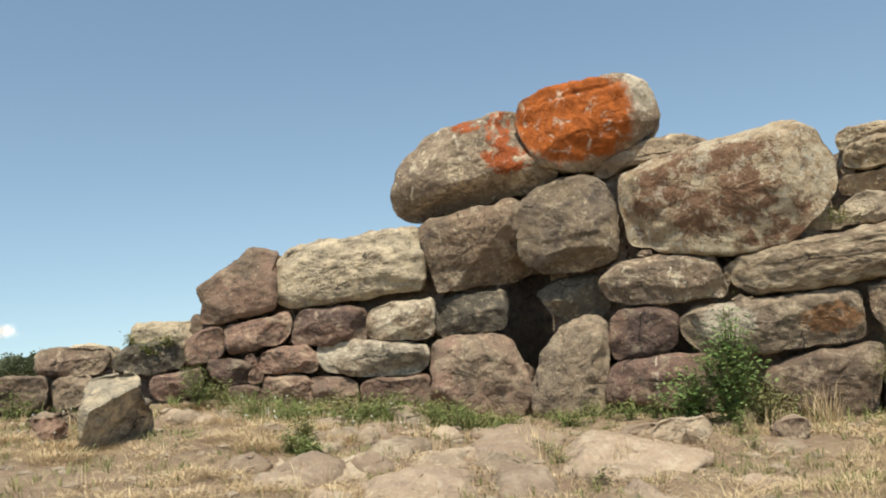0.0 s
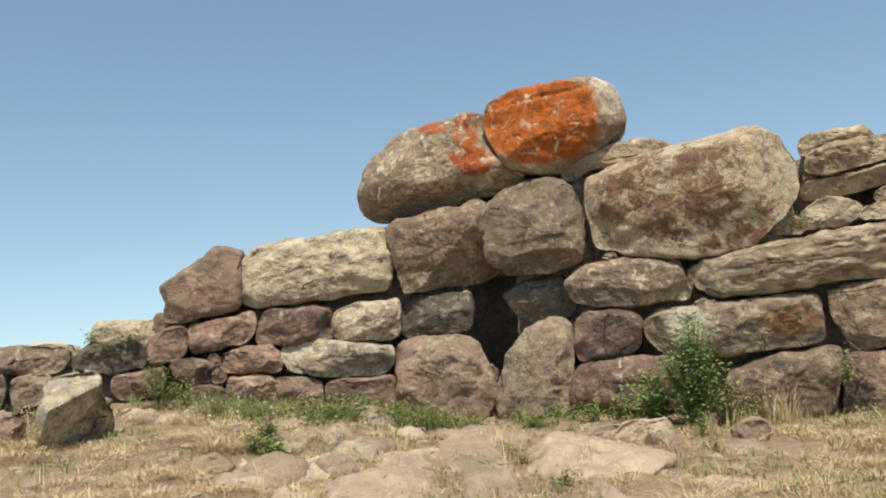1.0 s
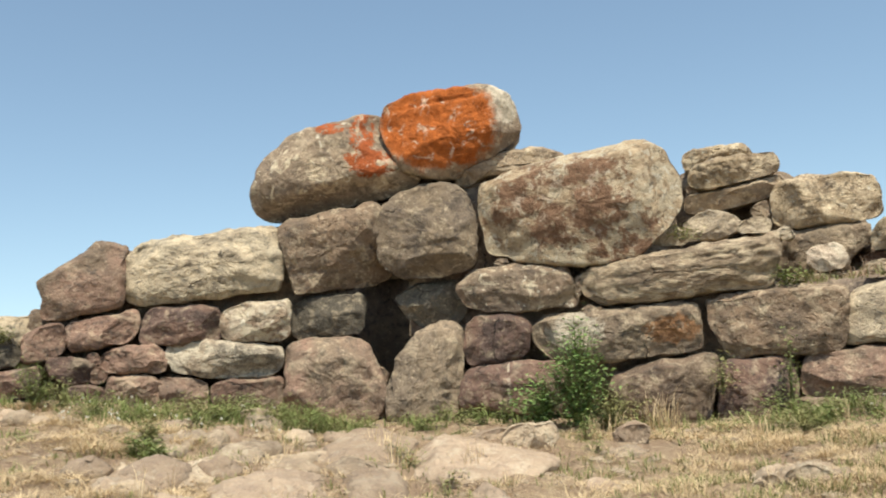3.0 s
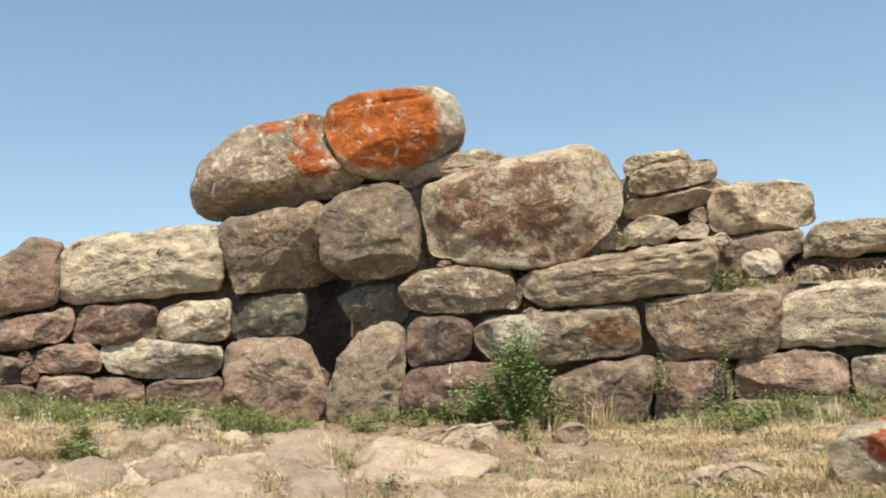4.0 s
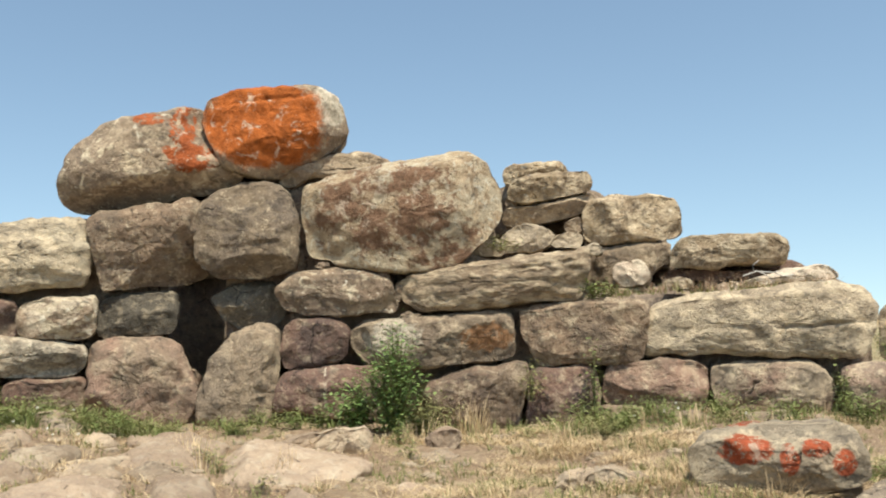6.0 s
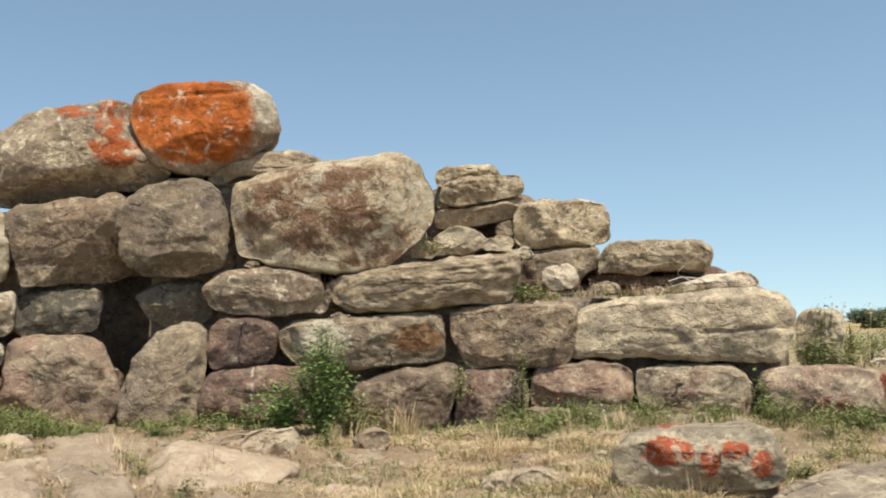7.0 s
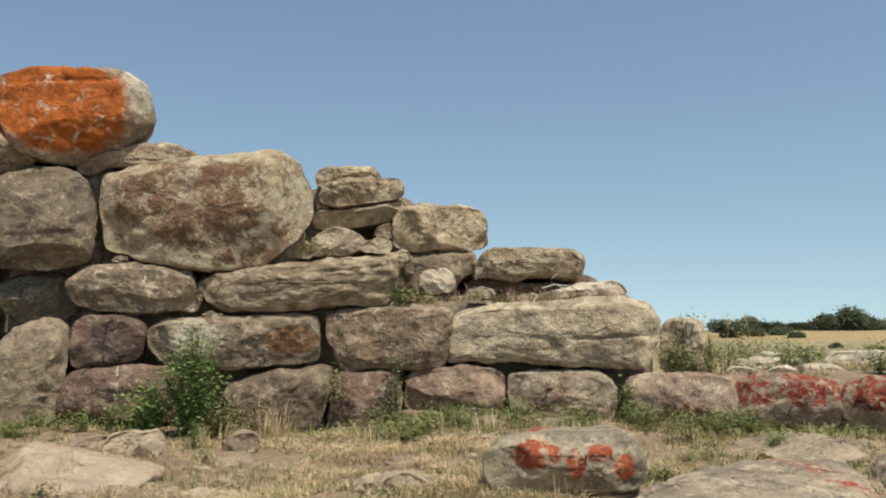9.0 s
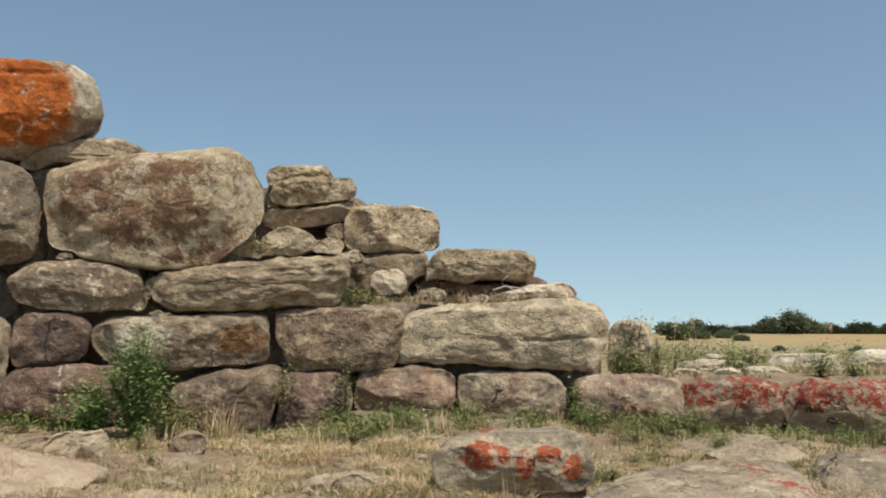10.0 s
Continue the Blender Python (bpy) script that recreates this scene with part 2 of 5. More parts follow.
STRAW = leaf_material("dry_straw", (0.71, 0.56, 0.345), (0.42, 0.308, 0.18))
RUST = leaf_material("dry_reddish_grass", (0.46, 0.33, 0.22), (0.30, 0.20, 0.13))
OLIVE = leaf_material("half_dry_grass", (0.30, 0.28, 0.12), (0.20, 0.21, 0.08))
GREEN = leaf_material("weed_leaves", (0.12, 0.165, 0.045), (0.265, 0.285, 0.105))
BUSHLEAF = leaf_material("bush_leaves", (0.115, 0.2, 0.055), (0.235, 0.32, 0.105))
TREELEAF = leaf_material("far_tree_leaves", (0.06, 0.075, 0.038), (0.095, 0.11, 0.056))
PETAL = leaf_material("white_petals", (0.8, 0.8, 0.74), (0.75, 0.72, 0.6))
STEM = leaf_material("green_stems", (0.12, 0.14, 0.05), (0.16, 0.13, 0.07))
DEADWOOD = leaf_material("bleached_deadwood", (0.62, 0.58, 0.52), (0.5, 0.46, 0.4), 0.0)
BARK = leaf_material("bark", (0.09, 0.07, 0.05), (0.06, 0.05, 0.04), 0.0)


def ground_material():
    m = Nodes("dry_ground", 0.95)
    c = m.t.nodes.new("ShaderNodeTexCoord").outputs["Object"]
    earth = m.mix(m.step(m.noise(c, 1.1, 5, 0.6), 0.4, 0.62), (0.325, 0.222, 0.147), (0.375, 0.265, 0.172))
    earth = m.mix(m.step(m.noise(c, 4.5, 8, 0.7), 0.46, 0.7, 0.0, 0.8), earth, (0.54, 0.42, 0.26))
    earth = m.mix(m.step(m.noise(c, 11.0, 8, 0.7), 0.52, 0.72, 0.0, 0.6), earth, (0.27, 0.195, 0.13))
    earth = m.mix(m.step(m.noise(c, 45.0, 5, 0.7), 0.5, 0.75, 0.0, 0.6), earth, (0.58, 0.47, 0.31))
    earth = m.mix(m.step(m.noise(c, 24.0, 8, 0.75, 0.6), 0.50, 0.68, 0.0, 0.7), earth, (0.25, 0.175, 0.11))
    sep = m.t.nodes.new("ShaderNodeSeparateXYZ")
    m.link(c, sep.inputs[0])
    far = m.math("SQRT", m.math("ADD", m.math("POWER", sep.outputs[0], 2.0), m.math("POWER", sep.outputs[1], 2.0)))
    # rough pasture past the ruin, a stubble field further out
    pasture = m.mix(m.step(m.noise(c, 0.35, 6, 0.7), 0.42, 0.6), (0.37, 0.295, 0.17), (0.27, 0.232, 0.118))
    field = m.mix(m.step(m.noise(c, 0.03, 4, 0.6), 0.4, 0.6), (0.38, 0.27, 0.13), (0.33, 0.24, 0.12))
    col = m.mix(m.step(far, 11.5, 15.0), earth, pasture)
    col = m.mix(m.step(far, 95.0, 105.0), col, field)
    h = m.math("ADD", m.noise(c, 9.0, 8, 0.7), m.math("MULTIPLY", m.noise(c, 50.0, 4, 0.6), 0.4))
    m.bump(h, 1.0, 0.09)
    return m.finish(col)


GROUND = ground_material()

# ================= the lie of the land =================
# bearing from the viewpoint in degrees, distance of the wall's face, height of the ground at its foot
BEARING = [-50, -42, -33, -26, -20, -14, -8, 0, 8, 16, 24, 32, 40, 50]
WALL_FAR = [10.7, 10.6, 10.5, 10.4, 10.25, 10.1, 10.0, 9.9, 9.8, 9.8, 9.85, 9.9, 10.0, 10.2]
FOOT_BEARING = [-42.1, -32.6, -26.9, -19.9, -14.7, -9.5, -4.3, 6.8, 10.9, 18.3, 23.3, 31.9, 38.4, 44.4]
FOOT_Z = [0.63, 0.66, 0.53, 0.41, 0.22, 0.17, 0.18, 0.06, 0.09, 0.21, 0.21, 0.13, 0.13, 0.11]


def wall_far(a):
    return float(np.interp(a, BEARING, WALL_FAR))


def smooth(t):
    t = min(1.0, max(0.0, t))
    return t * t * (3 - 2 * t)


def ground_plain(x, y):
    r = math.hypot(x, y)
    a = math.degrees(math.atan2(x, y))
    d = wall_far(a)
    foot = float(np.interp(a, FOOT_BEARING, FOOT_Z))
    if r < d:
        return foot - (foot + 0.3) * (1 - r / d)
    t = min(1.0, max(0.0, (r - 40) / 210))
    # earth banked up behind the low end of the wall
    bank = 0.50 * smooth((a - 29.0) / 1.5) * smooth((r - d - 0.3) / 0.5) * (1 - smooth((r - d - 3) / 16))
    return foot * max(0.0, 1 - (r - d) / 25) + bank + 2.0 * smooth(t)


def ground_z(x, y):
    r = math.hypot(x, y)
    amp = 1.0 if r < 30 else 30 / r
    p = Vector((x, y, 0))
    return ground_plain(x, y) + amp * (0.05 * noise.noise(p * 0.9) + 0.035 * noise.noise(p * 2.7) + 0.022 * noise.noise(p * 6.5) + 0.008 * noise.noise(p * 17.0))


def polar(a, r):
    return r * math.sin(radians(a)), r * math.cos(radians(a))


def add_mesh(name, verts, faces, material, smooth=True):
    me = bpy.data.meshes.new(name)
    me.from_pydata(verts, [], faces)
    if smooth:
        me.polygons.foreach_set("use_smooth", [True] * len(me.polygons))
    me.materials.append(material)
    me.update()
    return me


def build_ground():
    az = [*np.arange(-180, -58, 6.0), *np.arange(-56, 56, 0.35), *np.arange(58, 180, 6.0)]
    rr = [0.0, 1.5, 3.0, 4.0, *np.arange(4.5, 13.5, 0.06), *np.geomspace(13.6, 40, 50), *np.geomspace(45, 4500, 40)]
    verts = [(x, y, ground_z(x, y)) for r in rr[1:] for a in az for x, y in (polar(a, r),)]
    n = len(az)
    faces = []
    for i in range(len(rr) - 2):
        for j in range(n):
            k = (j + 1) % n
            faces.append((i * n + j, (i + 1) * n + j, (i + 1) * n + k, i * n + k))
    verts.append((0, 0, ground_z(0, 0)))
    faces += [(len(verts) - 1, j, (j + 1) % n) for j in range(n)]
    # faces point up
    faces = [tuple(reversed(f)) for f in faces]
    ob = new("ground", add_mesh("ground", verts, faces, GROUND))
    return tagged(ob, "dry stony ground with straw and bare earth", "ground", kind="structure")


build_ground()


# ================= stones =================
def outline(text, w, h, cuts=(0.05, 0.022), count=64):
    """A closed outline from corner fractions: corners worn off by a few centimetres, then evenly spaced points."""
    pts = [Vector((float(u) * w, float(v) * h)) for u, v in (p.split(",") for p in text.split())]
    area = sum(p.x * q.y - q.x * p.y for p, q in zip(pts, pts[1:] + pts[:1]))
    if area < 0:
        pts.reverse()
    for cut in cuts:
        trimmed = []
        for a, b in zip(pts, pts[1:] + pts[:1]):
            k = min(0.25, cut / max((b - a).length, 1e-4))
            trimmed += [a.lerp(b, k), a.lerp(b, 1 - k)]
        pts = trimmed
    lens = [(b - a).length for a, b in zip(pts, pts[1:] + pts[:1])]
    total, out, i, at = sum(lens), [], 0, 0.0
    for k in range(count):
        s = total * k / count
        while at + lens[i] < s:
            at += lens[i]
            i += 1
        out.append(pts[i].lerp(pts[(i + 1) % len(pts)], (s - at) / max(lens[i], 1e-6)))
    return out


def relief(p, size, seed, strata):
    """How far the stone's skin swells or sinks at p, in metres."""
    q = Vector((p.x, p.y, p.z * strata)) + Vector((seed * 7.3, seed * 3.1, seed * 5.7))
    big = noise.noise(q * (1.6 / max(size, 0.35)))
    mid = noise.fractal(q * 5.0, 0.9, 2.1, 4)
    chip = max(0.0, noise.noise(q * 3.3 + Vector((9, 2, 4))) - 0.34)
    fine = noise.noise(q * 22.0)
    cell = noise.voronoi(q * 4.0)[0]
    crease = max(0.0, 0.05 - (cell[1] - cell[0])) * 0.22 * max(0.0, noise.noise(q * 0.9) + 0.15)
    grit = noise.noise(q * 48.0)
    pock = max(0.0, 0.35 - noise.voronoi(q * 9.0)[0][0]) * max(0.0, noise.noise(q * 1.7) + 0.25)
    return 0.018 + 0.032 * size * big + (0.026 if strata < 2 else 0.012) * mid - 0.09 * chip * min(size, 1.0) + 0.009 * fine + 0.004 * grit - 0.035 * pock - crease


def stone_mesh(name, material, w, h, depth, roundness, shape, seed, strata=1.0, lying=False, breaks=(), rifts=()):
    """A worn block: an outline w by h, swollen front, rounded shoulders, tapering back. Local x along, -y front, z up
    (lying: the face looks up instead). breaks: planes y = a + b x + c z behind which the face was broken back.
    rifts: cracks z = a + b x from x0 to x1, deep d, with the stone below set back by s."""
    size = math.sqrt(w * h)
    count = 56 if size < 0.5 else (84 if size < 1.0 else 120)
    ring = outline(shape, w, h, count=count)
    mid = sum(ring, Vector((0, 0))) / count
    r = min(0.78 * roundness, 0.3 * min(w, h))
    rings = []
    steps = 9 if size < 0.5 else (14 if size < 1.0 else 20)
    inner = 1 - r / (0.5 * min(w, h))
    swell = 0.085 * min(w, h, 0.9)
    for k in range(1, steps + 1):
        s = inner * k / steps
        rings.append((s, -swell * (1 - s * s)))
    for k in range(1, 7):
        a = math.pi / 2 * k / 6
        rings.append((inner + (1 - inner) * math.sin(a), r * (1 - math.cos(a))))
    for f, s in ((0.25, 0.97), (0.55, 0.88), (0.85, 0.74), (1.0, 0.55)):
        rings.append((s, r + (depth - r) * f))
    verts = [Vector((mid.x, -swell, mid.y))]
    worn = 0.0 if lying else 0.12 * min(h, 0.85)  # the upper edge is weathered back
    top = max(p.y for p in ring) - mid.y
    for s, y in rings:
        sx, sz = s ** (min(w, h) / w), s ** (min(w, h) / h)  # shoulders as wide at the ends as along the sides
        verts += [Vector((mid.x + (p.x - mid.x) * sx, min(depth, y + worn * smooth((s - 0.70) / 0.30) * smooth(1.4 * (p.y - mid.y) / top)), mid.y + (p.y - mid.y) * sz)) for p in ring]
    verts.append(Vector((mid.x, depth, mid.y)))
    faces = [(0, 1 + (j + 1) % count, 1 + j) for j in range(count)]
    for i in range(len(rings) - 1):
        a, b = 1 + i * count, 1 + (i + 1) * count
        faces += [(a + j, a + (j + 1) % count, b + (j + 1) % count, b + j) for j in range(count)]
    a, last = 1 + (len(rings) - 1) * count, len(verts) - 1
    faces += [(a + j, a + (j + 1) % count, last) for j in range(count)]
    me = add_mesh(name, verts, faces, material)
    # broad facets: split faces where the block broke
    cutter = random.Random(seed * 11)
    for _ in range(5):
        n = Vector((cutter.uniform(-0.75, 0.75), -1, cutter.uniform(-0.75, 0.75))).normalized()
        reach = max(v.co.dot(n) for v in me.vertices)
        limit = reach - cutter.uniform(0.25, 0.85) * (r + 0.02)
        for v in me.vertices:
            over = v.co.dot(n) - limit
            if over > 0:
                v.co.y += min(0.22, over / -n.y) * min(1.0, max(0.0, 1.15 - max(0.0, v.co.y) / max(r, 0.01)))
    for v in me.vertices:
        for a, b, c in breaks:
            v.co.y = max(v.co.y, min(depth * 0.9, a + b * v.co.x + c * v.co.z))
    for v in me.vertices:
        for a, b, x0, x1, d, back in rifts:
            if v.co.y < depth * 0.5:
                at = v.co.z - a - b * v.co.x - 0.03 * noise.noise(Vector((v.co.x * 3.0, seed, 0)))
                inside = smooth((v.co.x - x0) / 0.15) * smooth((x1 - v.co.x) / 0.15)
                v.co.y += inside * (d * math.exp(-(at / 0.016) ** 2) + (back if at < 0 else 0.0))
    me.update()
    normals = [v.normal.copy() for v in me.vertices]
    for v, n in zip(me.vertices, normals):
        v.co = v.co + n * relief(v.co, size, seed, strata)
    if lying:
        me.transform(Matrix(((1, 0, 0, 0), (0, 0, 1, 0), (0, -1, 0, 0), (0, 0, 0, 1))))
    me.update()
    return me


wall = tagged(new("stone_wall"), "ruined dry stone wall of huge weathered blocks", "stone wall")
PARTS = {"low_block": "stone", "pale_cap": "slab", "rubble": "rubble_stone", "block": "stone", "wedge": "wedge_stone", "cap_block": "stone",
         "big_block": "stone", "jamb_block": "jamb_stone", "jamb_sliver": "wedge_stone", "lintel_block": "lintel", "capstone": "capstone",
         "long_block": "stone", "great_block": "boulder_block", "back_slab": "slab", "long_slab": "slab", "footing": "footing_stone",
         "end_block": "stone", "top_slab": "slab", "top_block": "stone", "end_rubble": "rubble_stone"}
LABELS = {"orange": "capstone end covered in orange lichen", "capgrey": "grey capstone with an orange lichen patch",
          "mottled": "huge brown boulder mottled with pale lichen", "redlichen": "low block covered in red lichen",
          "palegrey": "pale grey pitted block", "weathered": "long weathered grey slab", "dark": "dark grey stone with shade put into its colour", "striated": "long layered slab",
          "orangespot": "long block with an orange stain", "redvein": "dark red block with a pale vertical vein"}
made = [0]
# faces broken back on single stones: undercut bottoms and split ends
BREAKS = {("capstone", "orange"): [(-0.58, 0.75, -1.7), (-0.50, 1.1, 0.0), (-0.62, 1.2, -0.9)], ("capstone", "capgrey"): [(-0.36, 0.2, -1.4)],
          ("lintel_block", "greybrown"): [(-0.12, 0.65, -0.8)], ("lintel_block", "greypale"): [(-0.37, 0.0, -1.0)],
          ("great_block", "mottled"): [(-0.47, 0.0, -0.8), (-0.78, 1.0, 0.1)]}

# cracks that run along single stones
RIFTS = {("long_slab", "weathered"): [(-0.06, 0.055, 0.15, 1.3, 0.035, 0.010)], ("long_slab", "striated"): [(0.09, 0.10, 0.1, 1.1, 0.02, 0.004)],
         ("capstone", "orange"): [(0.34, 0.10, -0.65, 0.45, 0.03, 0.0)], ("lintel_block", "greypale"): [(-0.20, 0.10, -0.35, 0.45, 0.022, 0.004)],
         ("lintel_block", "greybrown"): [(-0.22, 0.08, -0.6, 0.1, 0.02, 0.006)], ("big_block", "palegrey"): [(0.22, -0.03, 0.25, 0.85, 0.02, 0.006)]}


def block(kind, mat, x, y, z, turn, w, h, depth, roundness, shape):
    """One stone of the wall: middle of its face, its turn, size and outline."""
    made[0] += 1
    strata = {"striated": 1.9, "palegrey": 1.6}.get(mat, 1.0)
    spread = 0.035 if min(w, h) > 0.3 else 0.025  # neighbours touch
    me = stone_mesh(PARTS[kind], ROCKS[mat], w + spread, h + spread, depth, roundness, shape, made[0], strata, breaks=BREAKS.get((kind, mat), ()), rifts=RIFTS.get((kind, mat), ()))
    ob = new(PARTS[kind], me)
    ob.matrix_world = pose(x, y, z, 0, 0, turn)
    ob.parent = wall
    if mat in LABELS:
        ob["label"] = LABELS[mat]
    return ob


def loose(kind, mat, x, y, z, turn, w, h, depth, roundness, shape):
    """A stone standing free on the ground."""
    made[0] += 1
    split = [(-0.24, -1.2, 0.0), (-0.097, -0.145, 1.5), (0.20, 0.82, -0.75)] if kind == "leaning_stone" else [(-0.24, 0.0, 2.2), (-0.09, 0.0, -0.7)] if mat == "boulderlichen" else ()
    me = stone_mesh(kind, ROCKS[mat], w, h, depth, roundness, shape, made[0], breaks=split)
    ob = new(kind, me)
    ob.matrix_world = pose(x, y, z - 0.02, 0, 0, turn)
    label = {"leaning": "leaning slab of pale weathered stone in straw", "boulderlichen": "grey boulder with bright red lichen patches",
             "redgrey": "small reddish stone beside a bush"}.get(mat, "small pale stone lying on dry ground")
    return tagged(ob, label, "boulder", "loose stones")


def slab(mat, x, y, w, d, thick, shape):
    """A flat stone set in the ground."""
    made[0] += 1
    me = stone_mesh("flat_stone", ROCKS[mat], w, d, thick + 0.25, 0.12, shape, made[0], lying=True)
    ob = new("flat_stone", me)
    # lies with the slope of the ground
    e = 0.4 * min(w, d)
    sx = (ground_plain(x + e, y) - ground_plain(x - e, y)) / (2 * e)
    sy = (ground_plain(x, y + e) - ground_plain(x, y - e)) / (2 * e)
    ob.matrix_world = pose(x, y, ground_plain(x, y) + thick * 0.6 + 0.02, math.degrees(math.atan(sy)), -math.degrees(math.atan(sx)), 0)
    label = "pale slab with red lichen sunk in dry grass" if mat == "slablichen" else "flat pale stone sunk in the dry ground"
    return tagged(ob, label, "flat stone", "ground slabs")


# ---- the wall, stone by stone
block("low_block", "greyred", -7.19, 7.88, 0.89, 39, 0.85, 0.37, 0.8, 0.10, "-0.49,0.48 -0.06,0.50 0.45,0.49 0.50,0.09 0.41,-0.50 -0.07,-0.45 -0.50,-0.40")
block("low_block", "greyred", -6.86, 8.53, 1.21, 35, 0.80, 0.33, 0.8, 0.10, "-0.49,0.42 -0.13,0.50 0.46,0.36 0.50,0.04 0.36,-0.50 -0.21,-0.50 -0.50,-0.36")
block("pale_cap", "pale", -6.82, 8.81, 1.21, 34, 0.65, 0.36, 0.7, 0.06, "-0.50,0.46 -0.02,0.50 0.43,0.37 0.50,-0.00 0.45,-0.50 -0.13,-0.23 -0.49,-0.00")
block("low_block", "grey", -6.67, 8.27, 0.87, 35, 0.43, 0.37, 0.7, 0.10, "-0.49,0.42 0.31,0.50 0.50,0.32 0.41,-0.33 0.01,-0.45 -0.38,-0.50 -0.50,-0.04")
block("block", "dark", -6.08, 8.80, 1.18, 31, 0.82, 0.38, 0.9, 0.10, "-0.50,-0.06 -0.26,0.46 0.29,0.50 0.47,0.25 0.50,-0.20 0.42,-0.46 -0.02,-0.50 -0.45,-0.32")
block("pale_cap", "pale", -6.04, 9.13, 1.37, 30, 0.86, 0.46, 0.7, 0.06, "-0.47,0.45 -0.24,0.50 0.04,0.44 0.46,0.48 0.50,-0.04 0.24,-0.50 -0.50,-0.39")
block("block", "red", -5.50, 9.02, 1.27, 27, 0.49, 0.42, 0.8, 0.10, "-0.50,0.06 -0.20,0.41 0.38,0.50 0.50,0.28 0.46,-0.25 0.08,-0.47 -0.42,-0.50")
block("block", "darkred", -5.76, 8.85, 0.86, 29, 0.59, 0.35, 0.8, 0.10, "-0.49,0.28 0.19,0.47 0.50,0.50 0.48,-0.07 0.26,-0.50 -0.35,-0.48 -0.50,-0.14")
block("block", "darkred", -5.24, 9.13, 0.97, 25, 0.53, 0.33, 0.7, 0.08, "-0.50,0.31 -0.09,0.50 0.37,0.23 0.50,-0.17 0.35,-0.45 -0.12,-0.50 -0.48,-0.19")
block("wedge", "red", -5.00, 9.23, 0.90, 24, 0.17, 0.23, 0.4, 0.04, "-0.50,0.26 0.10,0.50 0.50,0.06 0.40,-0.38 -0.34,-0.50")
block("wedge", "red", -5.05, 9.22, 1.07, 24, 0.14, 0.14, 0.4, 0.04, "-0.50,0.22 0.16,0.50 0.50,0.05 0.38,-0.50 -0.26,-0.45")
block("block", "darkred", -5.10, 9.17, 0.68, 25, 0.43, 0.25, 0.7, 0.06, "-0.50,0.41 0.11,0.50 0.50,0.21 0.48,-0.50 -0.50,-0.41")
block("cap_block", "redgrey", -5.16, 9.24, 1.95, 25, 1.04, 0.89, 1.1, 0.08, "-0.50,-0.01 -0.33,0.10 -0.08,0.27 0.13,0.50 0.32,0.45 0.50,0.38 0.42,0.12 0.42,-0.38 -0.02,-0.46 -0.33,-0.50 -0.42,-0.48 -0.42,-0.15")
block("block", "red", -4.96, 9.29, 1.36, 23, 0.76, 0.45, 0.9, 0.10, "-0.50,0.26 -0.05,0.41 0.41,0.50 0.50,0.35 0.46,-0.05 0.34,-0.32 -0.24,-0.50 -0.50,-0.47")
block("big_block", "palegrey", -3.96, 9.67, 2.05, 14, 1.75, 0.89, 1.3, 0.10, "-0.44,0.28 -0.20,0.39 0.18,0.48 0.47,0.50 0.50,0.23 0.50,-0.14 0.48,-0.38 0.15,-0.43 -0.23,-0.48 -0.45,-0.50 -0.50,-0.40 -0.50,-0.12")
block("block", "darkred", -4.20, 9.56, 1.39, 16, 0.90, 0.44, 0.9, 0.10, "-0.50,0.13 -0.37,0.46 0.14,0.50 0.46,0.46 0.50,0.15 0.44,-0.46 -0.04,-0.50 -0.50,-0.43")
block("block", "lichen", -3.40, 9.75, 1.38, 11, 0.82, 0.47, 0.9, 0.08, "-0.46,0.33 -0.13,0.50 0.42,0.50 0.50,0.34 0.45,-0.39 0.27,-0.50 -0.41,-0.45 -0.50,-0.28")
block("block", "red", -4.69, 9.38, 1.03, 21, 0.74, 0.32, 0.9, 0.10, "-0.47,0.31 -0.20,0.50 0.36,0.46 0.50,0.17 0.50,-0.32 0.37,-0.50 -0.31,-0.43 -0.50,-0.18")
block("block", "palelichen", -3.73, 9.65, 0.99, 13, 1.33, 0.44, 0.9, 0.10, "-0.50,0.38 -0.38,0.48 -0.09,0.50 0.35,0.32 0.50,0.19 0.48,-0.23 0.39,-0.46 -0.06,-0.50 -0.40,-0.35 -0.49,-0.04")
block("block", "redgrey", -4.65, 9.36, 0.69, 20, 0.64, 0.37, 0.9, 0.10, "-0.47,0.48 -0.10,0.50 0.31,0.41 0.50,0.09 0.43,-0.47 -0.23,-0.50 -0.50,-0.17")
block("block", "redgrey", -4.18, 9.51, 0.63, 16, 0.56, 0.38, 0.9, 0.10, "-0.50,0.50 -0.10,0.50 0.41,0.36 0.50,0.02 0.43,-0.50 -0.37,-0.44 -0.46,0.13")
block("block", "red", -3.51, 9.67, 0.55, 12, 0.82, 0.42, 0.9, 0.10, "-0.50,0.39 -0.20,0.50 0.48,0.46 0.50,0.07 0.46,-0.50 -0.39,-0.41 -0.49,0.03")
block("jamb_block", "redgrey", -2.56, 9.84, 0.68, 8, 1.13, 0.99, 1.2, 0.14, "-0.47,0.44 -0.23,0.50 0.16,0.50 0.36,0.40 0.44,0.14 0.50,-0.05 0.50,-0.25 0.38,-0.50 0.04,-0.49 -0.29,-0.41 -0.50,-0.26 -0.50,0.15")
block("jamb_sliver", "redgrey", -2.07, 10.04, 0.50, 6, 0.18, 0.62, 0.5, 0.03, "-0.22,0.50 0.38,0.41 0.50,-0.02 0.05,-0.50 -0.50,-0.46")
